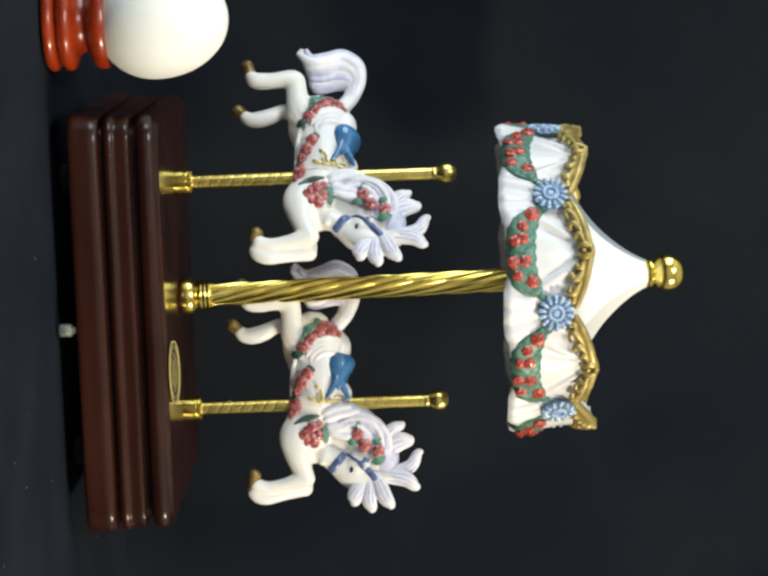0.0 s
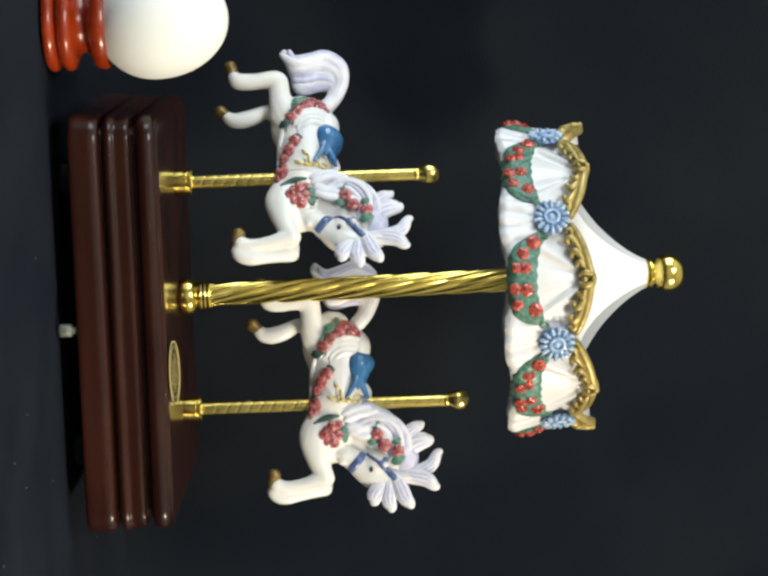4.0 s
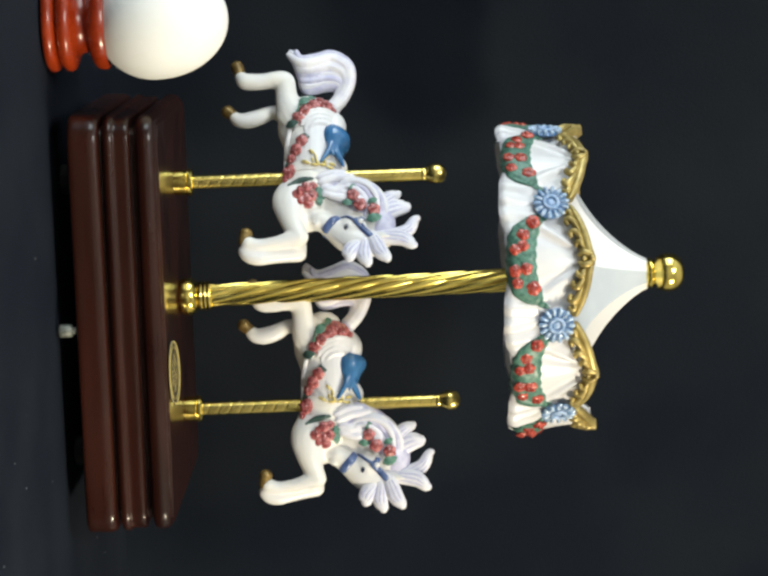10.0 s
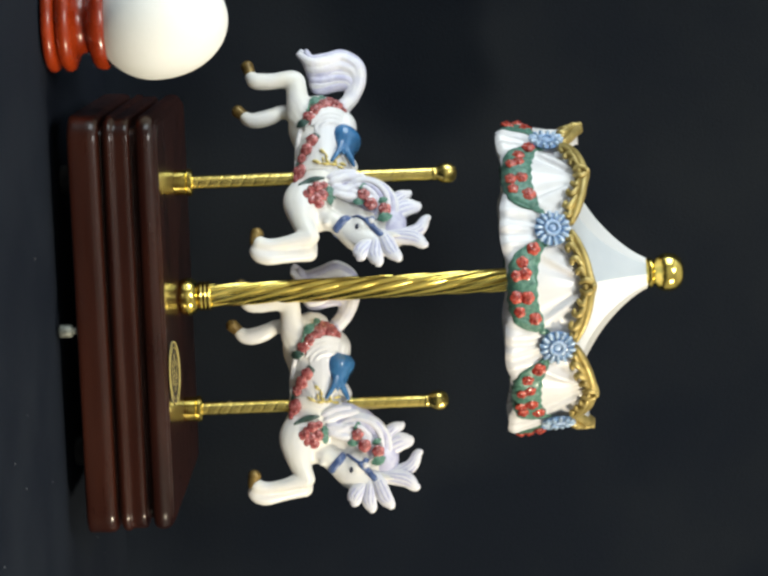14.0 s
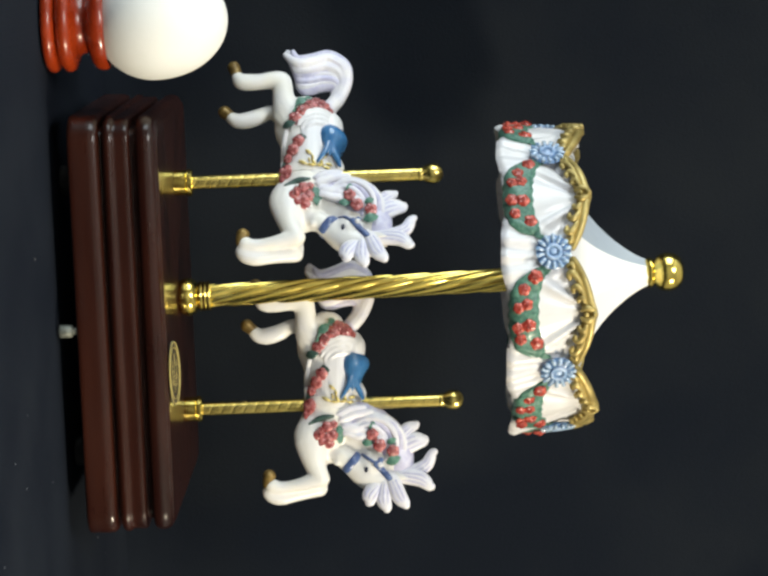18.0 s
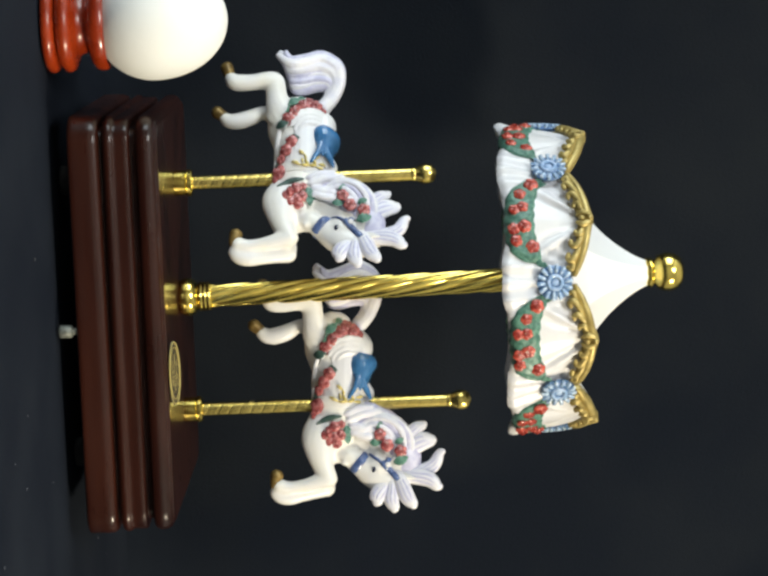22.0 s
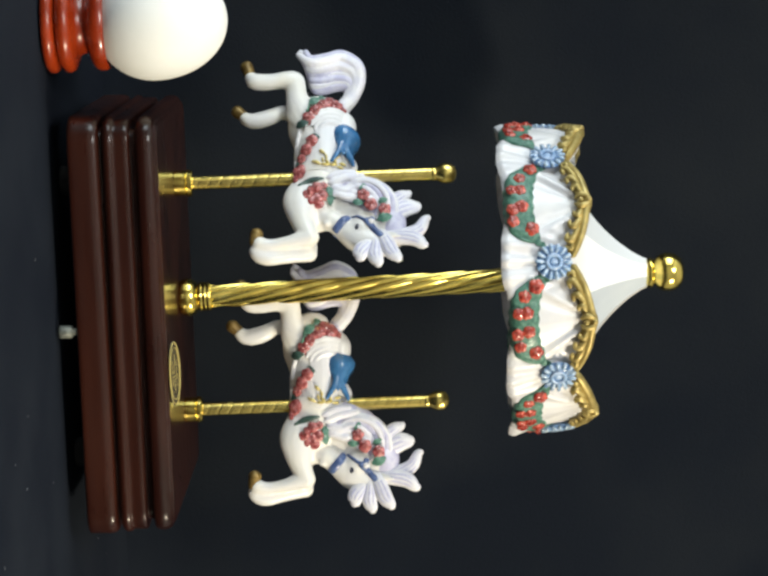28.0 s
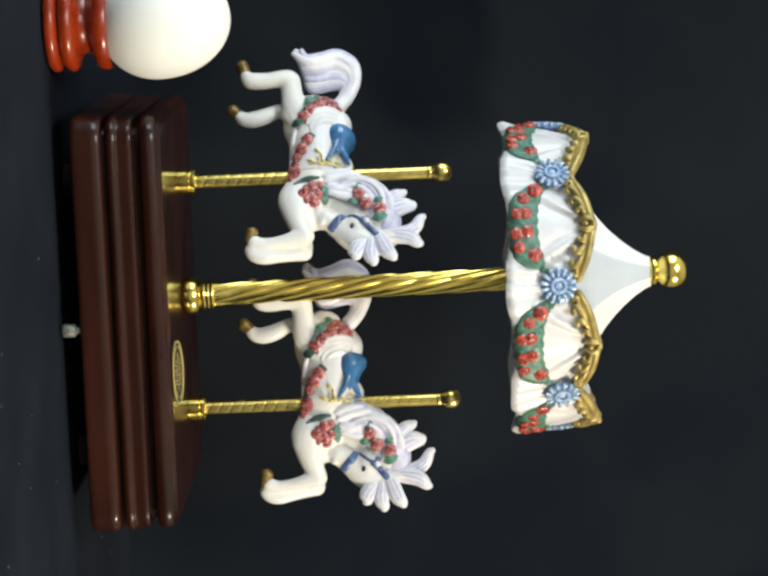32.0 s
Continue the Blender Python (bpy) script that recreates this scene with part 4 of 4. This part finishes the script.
def build_canopy():
    bm = bmesh.new()
    n, m = 8 * 72, 34
    rings = []
    for j in range(m + 1):
        rings.append([valance_point(2 * math.pi * i / n, j / m) * MM for i in range(n)])
    inner = []
    for v in (1.0, 0.5, 0.02):
        ring = []
        for i in range(n):
            p = valance_point(2 * math.pi * i / n, v)
            d = Vector((p.x, p.y, 0)).normalized()
            ring.append((p - d * 2.6) * MM)
        inner.append(ring)
    ring_loft(bm, rings + inner + [rings[0]], cap=False)
    bmesh.ops.remove_doubles(bm, verts=bm.verts, dist=1e-6)
    canopy = part("canopy", bm, PORCELAIN, box_thing, "white porcelain canopy with rose swags, blue rosettes and gold crest", angle=70)
    # eight concave roof panels
    prof = [(68, 8), (58, 9.5), (48, 12.4), (40, 15.6), (33, 19.6), (26, 24.6), (20, 30.0), (15, 35.4), (11, 40.6), (8, 45.6), (7, 48.4)]
    for k in range(8):
        bm = bmesh.new()
        a0, a1 = (k - 0.5) * SPAN, (k + 0.5) * SPAN
        out, inn = [], []
        for r, z in spline(prof, 2):
            f = 1 / math.cos(SPAN / 2) * 0.965
            out.append([at(a0, r * f, z) * MM, (at(a0, r * f, z) * 0.5 + at(a1, r * f, z) * 0.5) * MM, at(a1, r * f, z) * MM])
        out = [[Vector((p.x * 0.88, p.y, p.z)) for p in o] for o in out]
        rings = [o + [(p - Vector((0, 0, 0.0016))) for p in o[::-1]] for o in out]
        ring_loft(bm, rings)
        tint = k in (2, 6)
        part("roof_panel", bm, ROOF_BLUE if tint else ROOF_WHITE, canopy, "pale blue roof panel" if tint else "", angle=30)
    # finial
    bm = bmesh.new()
    lathe(bm, [(6.6, 46.8), (7.4, 47.5), (7.4, 49.7), (6.2, 50.7), (6.4, 51.5), (8.2, 52.9), (9.3, 55.7), (9.5, 58.3), (8.8, 61.3), (6.8, 63.9), (3.6, 65.3), (0, 65.7)], 40)
    part("finial", bm, BRASS, canopy, "polished brass knob on the roof's peak")
    # rosettes
    bm = bmesh.new()
    for i in range(14):
        a = 2 * math.pi * i / 14
        blob(bm, (6.2 * math.cos(a), 6.2 * math.sin(a), 1.1), (2.4, 1.02, 1.5), Matrix.Rotation(a, 4, "Z") @ Matrix.Rotation(-0.2, 4, "Y"), 10, 7)
        blob(bm, (7.7 * math.cos(a), 7.7 * math.sin(a), 1.7), (0.8, 1.1, 0.7), Matrix.Rotation(a, 4, "Z"), 8, 6)
    petals = mesh_of("rosette", bm, BLUE, angle=80)
    bm = bmesh.new()
    blob(bm, (0, 0, 0.0), (8.0, 8.0, 1.5), u=24, v=8)
    disc = mesh_of("rosette_disc", bm, BLUE_DEEP, angle=80)
    bm = bmesh.new()
    torus(bm, (0, 0, 1.8), 3.1, 0.95, n=20, q=8)
    blob(bm, (0, 0, 1.3), (2.0, 2.0, 0.9), u=14, v=8)
    hub = mesh_of("rosette_button", bm, BLUE_PALE, angle=80)
    off = (-0.6, 1.0, 1.0, -0.4, 0.4, 0.4, -0.6, 0.0)
    for k in range(8):
        phi = k * SPAN + radians(off[k])
        m = Matrix.Translation(at(phi, CANOPY_R + 0.4, 0) * MM) @ facing(at(phi, 1, 0.08), 0.3 * k)
        again("rosette", petals, canopy, m)
        again("rosette_disc", disc, canopy, m)
        again("rosette_button", hub, canopy, m)
    # swags of leaves, with roses on them
    rnd = random.Random(11)
    spots = [(0.195, -8.8, ROSE_M, 1.0), (0.28, -14.0, ROSE_S, 1.05), (0.39, -13.4, ROSE_S, 1.05), (0.405, -17.2, ROSE_S, 1.0), (0.55, -13.0, ROSE_M, 0.9), (0.565, -17.6, ROSE_M, 0.9), (0.685, -17.0, ROSE_S, 1.0), (0.73, -9.6, ROSE_M, 1.0)]
    shape = spline([(0.10, -5.4, 1.2), (0.145, -7.8, 4.0), (0.20, -10.6, 5.9), (0.28, -13.2, 6.8), (0.38, -14.5, 7.0), (0.52, -14.9, 7.0), (0.64, -14.6, 7.0), (0.74, -12.8, 6.9), (0.80, -11.2, 5.8), (0.835, -9.8, 3.2), (0.85, -8.8, 1.0)], 6)

    def swag_line(u):
        us = [q[0] for q in shape]
        return float(np.interp(u, us, [q[1] for q in shape])), float(np.interp(u, us, [q[2] for q in shape]))

    for k in range(8):
        bm = bmesh.new()
        rings = []
        for i in range(41):
            u = 0.10 + 0.75 * i / 40
            zc, half = swag_line(u)
            ring = []
            for j in range(13):
                w = -1 + 2 * j / 12
                zz = zc + half * w * (1 + 0.05 * math.sin(i * 1.3 + 2 * (w > 0)))
                p = valance_point((k + u) * SPAN, valance_v(u, zz))
                lobe = abs(math.sin(i * 0.55 + abs(w) * 3.2 + (1.2 if w > 0 else 0.0)))
                lift = 0.3 + 0.9 * math.sqrt(max(0, 1 - w * w)) * min(1, half / 4) + 0.6 * lobe * (1 - w * w) ** 0.3
                d = Vector((p.x, p.y, 0)).normalized()
                ring.append(Vector((p.x, p.y, zz)) + d * lift)
            ring2 = [q - Vector((q.x, q.y, 0)).normalized() * 1.6 for q in ring[::-1]]
            rings.append([q * MM for q in ring + ring2])
        ring_loft(bm, rings)
        part("leaf_swag", bm, GREEN, canopy, "green leaf swag", angle=60)
        for u, z, mesh, size in spots:
            u, z = u + rnd.uniform(-0.015, 0.015), z + rnd.uniform(-0.5, 0.5)
            phi = (k + u) * SPAN
            p = valance_point(phi, valance_v(u, z))
            d = Vector((p.x, p.y, 0)).normalized()
            c = Vector((p.x, p.y, z)) + d * 1.3
            again("rose", mesh, canopy, Matrix.Translation(c * MM) @ facing(d + Vector((0, 0, 0.1)), rnd.uniform(0, 6)) @ Matrix.Scale(size * rnd.uniform(0.95, 1.08), 4))
        for u, z, roll, size in ((0.115, -4.4, 2.4, 0.9), (0.145, -3.2, 2.0, 0.7), (0.845, -6.6, 0.6, 0.9), (0.865, -4.4, 0.9, 0.7)):
            phi = (k + u) * SPAN
            p = valance_point(phi, valance_v(u, z))
            d = Vector((p.x, p.y, 0)).normalized()
            again("leaf", LEAF_S, canopy, Matrix.Translation((Vector((p.x, p.y, z)) + d * 0.6) * MM) @ facing(d, roll) @ Matrix.Scale(size, 4))
    # scrolled gold crest, one arch from rosette to rosette
    for k in range(8):
        bm = bmesh.new()
        rings = []
        def top(u):
            arch = math.sin(math.pi * u)
            return 8.6 + 9.4 * arch ** 0.8 + 1.1 * math.exp(-((u - 0.5) / 0.06) ** 2)

        def on(u, z, out=0.0):
            p = at((k + u) * SPAN, 70.6 + 2.0 * math.sin(math.pi * u) + out, z)
            return (p.x, p.y, p.z)
        for i in range(41):
            u = 0.03 + 0.94 * i / 40
            arch = math.sin(math.pi * u)
            wid = 3.8 + 2.8 * arch ** 0.7
            r0 = 70.2 + 2.0 * arch
            sec = ((-1.2, -wid), (0.3, -wid + 0.3), (0.7, -wid * 0.7), (1.5, -wid * 0.45), (1.9, -wid * 0.25), (1.5, -0.5), (0.5, 0.1), (-1.8, 0.1), (-3.0, -1.5), (-2.4, -wid))
            rings.append([at((k + u) * SPAN, r0 + a, top(u) + b) * MM for a, b in sec])
        ring_loft(bm, rings)
        for sgn in (-1, 1):
            for d0, d1, drop, fat, curl in ((0.075, 0.135, 7.0, 1.5, 0.030), (0.135, 0.225, 8.2, 1.7, 0.040), (0.225, 0.335, 7.8, 1.8, 0.045), (0.33, 0.405, 6.0, 1.3, 0.02)):
                u0, u1, mid = 0.5 + sgn * d0, 0.5 + sgn * d1, 0.5 + sgn * (d0 * 0.5 + d1 * 0.5)
                hook = 0.5 + sgn * (d1 - curl)
                tube(bm, [(*on(u0, top(u0) - 3.8, 0.9), 0.5), (*on(mid, top(mid) - 4.4, 1.2), fat * 0.75), (*on(u1, top(u1) - drop + 2.2, 1.3), fat), (*on(u1 - sgn * curl * 0.3, top(u1) - drop + 0.3, 1.0), fat * 0.8),
                          (*on(hook, top(hook) - drop - 0.2, 0.9), fat * 0.6)], n=8, steps=3, side=on(0.5, 0, -70))
            tube(bm, [(*on(0.5 + sgn * 0.03, top(0.5) - 7.4, 0.7), 0.9), (*on(0.5 + sgn * 0.052, top(0.5) - 5.0, 1.4), 1.5), (*on(0.5 + sgn * 0.035, top(0.5) - 2.2, 1.3), 1.3)], n=8, steps=3, side=on(0.5, 0, -70))
        blob(bm, on(0.5, top(0.5) - 5.2, 1.6), (1.3, 1.3, 1.3), u=10, v=7)
        blob(bm, on(0.5, top(0.5) - 1.4, 1.4), (1.7, 1.7, 1.5), u=10, v=7)
        part("gold_crest", bm, GOLD_PAINT, canopy, "scrolled gold crest", angle=60)
    return canopy


CANOPY = build_canopy()
CANOPY_Z = 0.1824


def canopy_pose(t):
    """It turns evenly; 3.4 degrees to the right of the front at the start."""
    return POLE @ pose(0, 0, CANOPY_Z, 2.3) @ pose(0, 0, 0, 0, 0, 3.4 - 8.724 * t)


def light_fittings():
    """The lamps that give the room its light, outside the view."""
    lamp = thing("ceiling_lamp", "wide round white ceiling lamp", "lamp")
    lamp.location = (CEIL[0], CEIL[1], 0)
    bm = bmesh.new()
    lathe(bm, [(425, 1650), (430, 1640), (425, 1610), (405, 1590), (405, 1650)], 32)
    part("shade", bm, CEIL_PAINT, lamp)
    desk = thing("floor_lamp", "metal floor lamp with a cone shade", "lamp")
    desk.location = (WARM[0], WARM[1], -0.75)
    bm = bmesh.new()
    tall = (WARM[2] + 0.75) / MM
    lathe(bm, [(110, 0), (115, 12), (20, 24), (12, 60), (12, tall - 20), (8, tall)], 24)
    part("stem", bm, BRASS_DULL, desk).location = (0.13, -0.06, 0)
    bm = bmesh.new()
    lathe(bm, [(125, 0), (128, 4), (60, 130), (20, 150), (16, 150), (54, 128), (121, 4)], 32)
    part("shade", bm, CEIL_PAINT, desk).matrix_basis = Matrix.Translation((0.012, -0.01, WARM[2] + 0.76)) @ facing((WARM[0], WARM[1], WARM[2] - 0.15))


light_fittings()

# ---- movement ----
LIFT_A = [
    (0, 0), (0.5, -1), (1, -2.05), (1.5, -3.19), (2, -4.3), (2.5, -5.41), (3, -6.55), (3.5, -7.58),
    (5.5, -10.21), (6, -10.2), (6.5, -10.16), (7, -10.07), (7.5, -9.92), (8, -9.5), (8.5, -8.58), (9, -7.37),
    (9.5, -6.21), (10, -5.07), (10.5, -3.89), (11, -2.78), (11.5, -1.79), (12, -0.95), (12.5, -0.41), (13, -0.11),
    (13.5, 0.08), (14, 0.15), (14.5, 0.15), (16.5, -2.9), (17, -4.11), (17.5, -5.33), (18, -6.49), (18.5, -7.52),
    (19, -8.43), (19.5, -9.16), (20, -9.65), (20.5, -9.92), (21, -10.01), (21.5, -9.94), (22, -9.81), (22.5, -9.61),
    (23, -9.11), (23.5, -8.19), (24, -7.08), (24.5, -5.95), (25, -4.81), (25.5, -3.7), (27.5, -0.17), (28, 0.11),
    (28.5, 0.2), (29, 0.2), (29.5, 0.2), (30, 0.02), (30.5, -0.59), (31, -1.53), (31.5, -2.59), (32, -3.69),
]
LIFT_B = [
    (0, 0), (0.5, 1.02), (1, 2.1), (1.5, 3.29), (2, 4.56), (2.5, 5.93), (3, 7.29), (3.5, 8.59),
    (5.5, 11.34), (6, 11.29), (6.5, 11.14), (7, 10.99), (7.5, 10.8), (8, 10.25), (8.5, 9.3), (9, 8.15),
    (9.5, 6.89), (10, 5.52), (10.5, 4.14), (11, 2.88), (11.5, 1.8), (12, 0.95), (12.5, 0.34), (13, 0.02),
    (13.5, -0.12), (14, -0.18), (14.5, -0.18), (16.5, 3.17), (17, 4.47), (17.5, 5.78), (18, 7.04), (18.5, 8.15),
    (19, 9.17), (19.5, 10.11), (20, 10.71), (20.5, 10.95), (21, 10.94), (21.5, 10.83), (22, 10.73), (22.5, 10.48),
    (23, 9.91), (23.5, 8.98), (24, 7.75), (24.5, 6.44), (25, 5.16), (25.5, 3.87), (27.5, 0.13), (28, -0.14),
    (28.5, -0.23), (29, -0.23), (29.5, -0.23), (30, -0.05), (30.5, 0.61), (31, 1.65), (31.5, 2.81), (32, 3.99),
]


def motions():
    for horse, home, lift in ((HORSE_A, HOME_A, LIFT_A), (HORSE_B, HOME_B, LIFT_B)):
        up = (home @ Vector((0, 0, 1))) - home.translation
        walk(horse, [(t, Matrix.Translation(up * (h * MM)) @ home) for t, h in lift])
    walk(CANOPY, [(t, canopy_pose(t)) for t in range(0, 33, 2)])


motions()
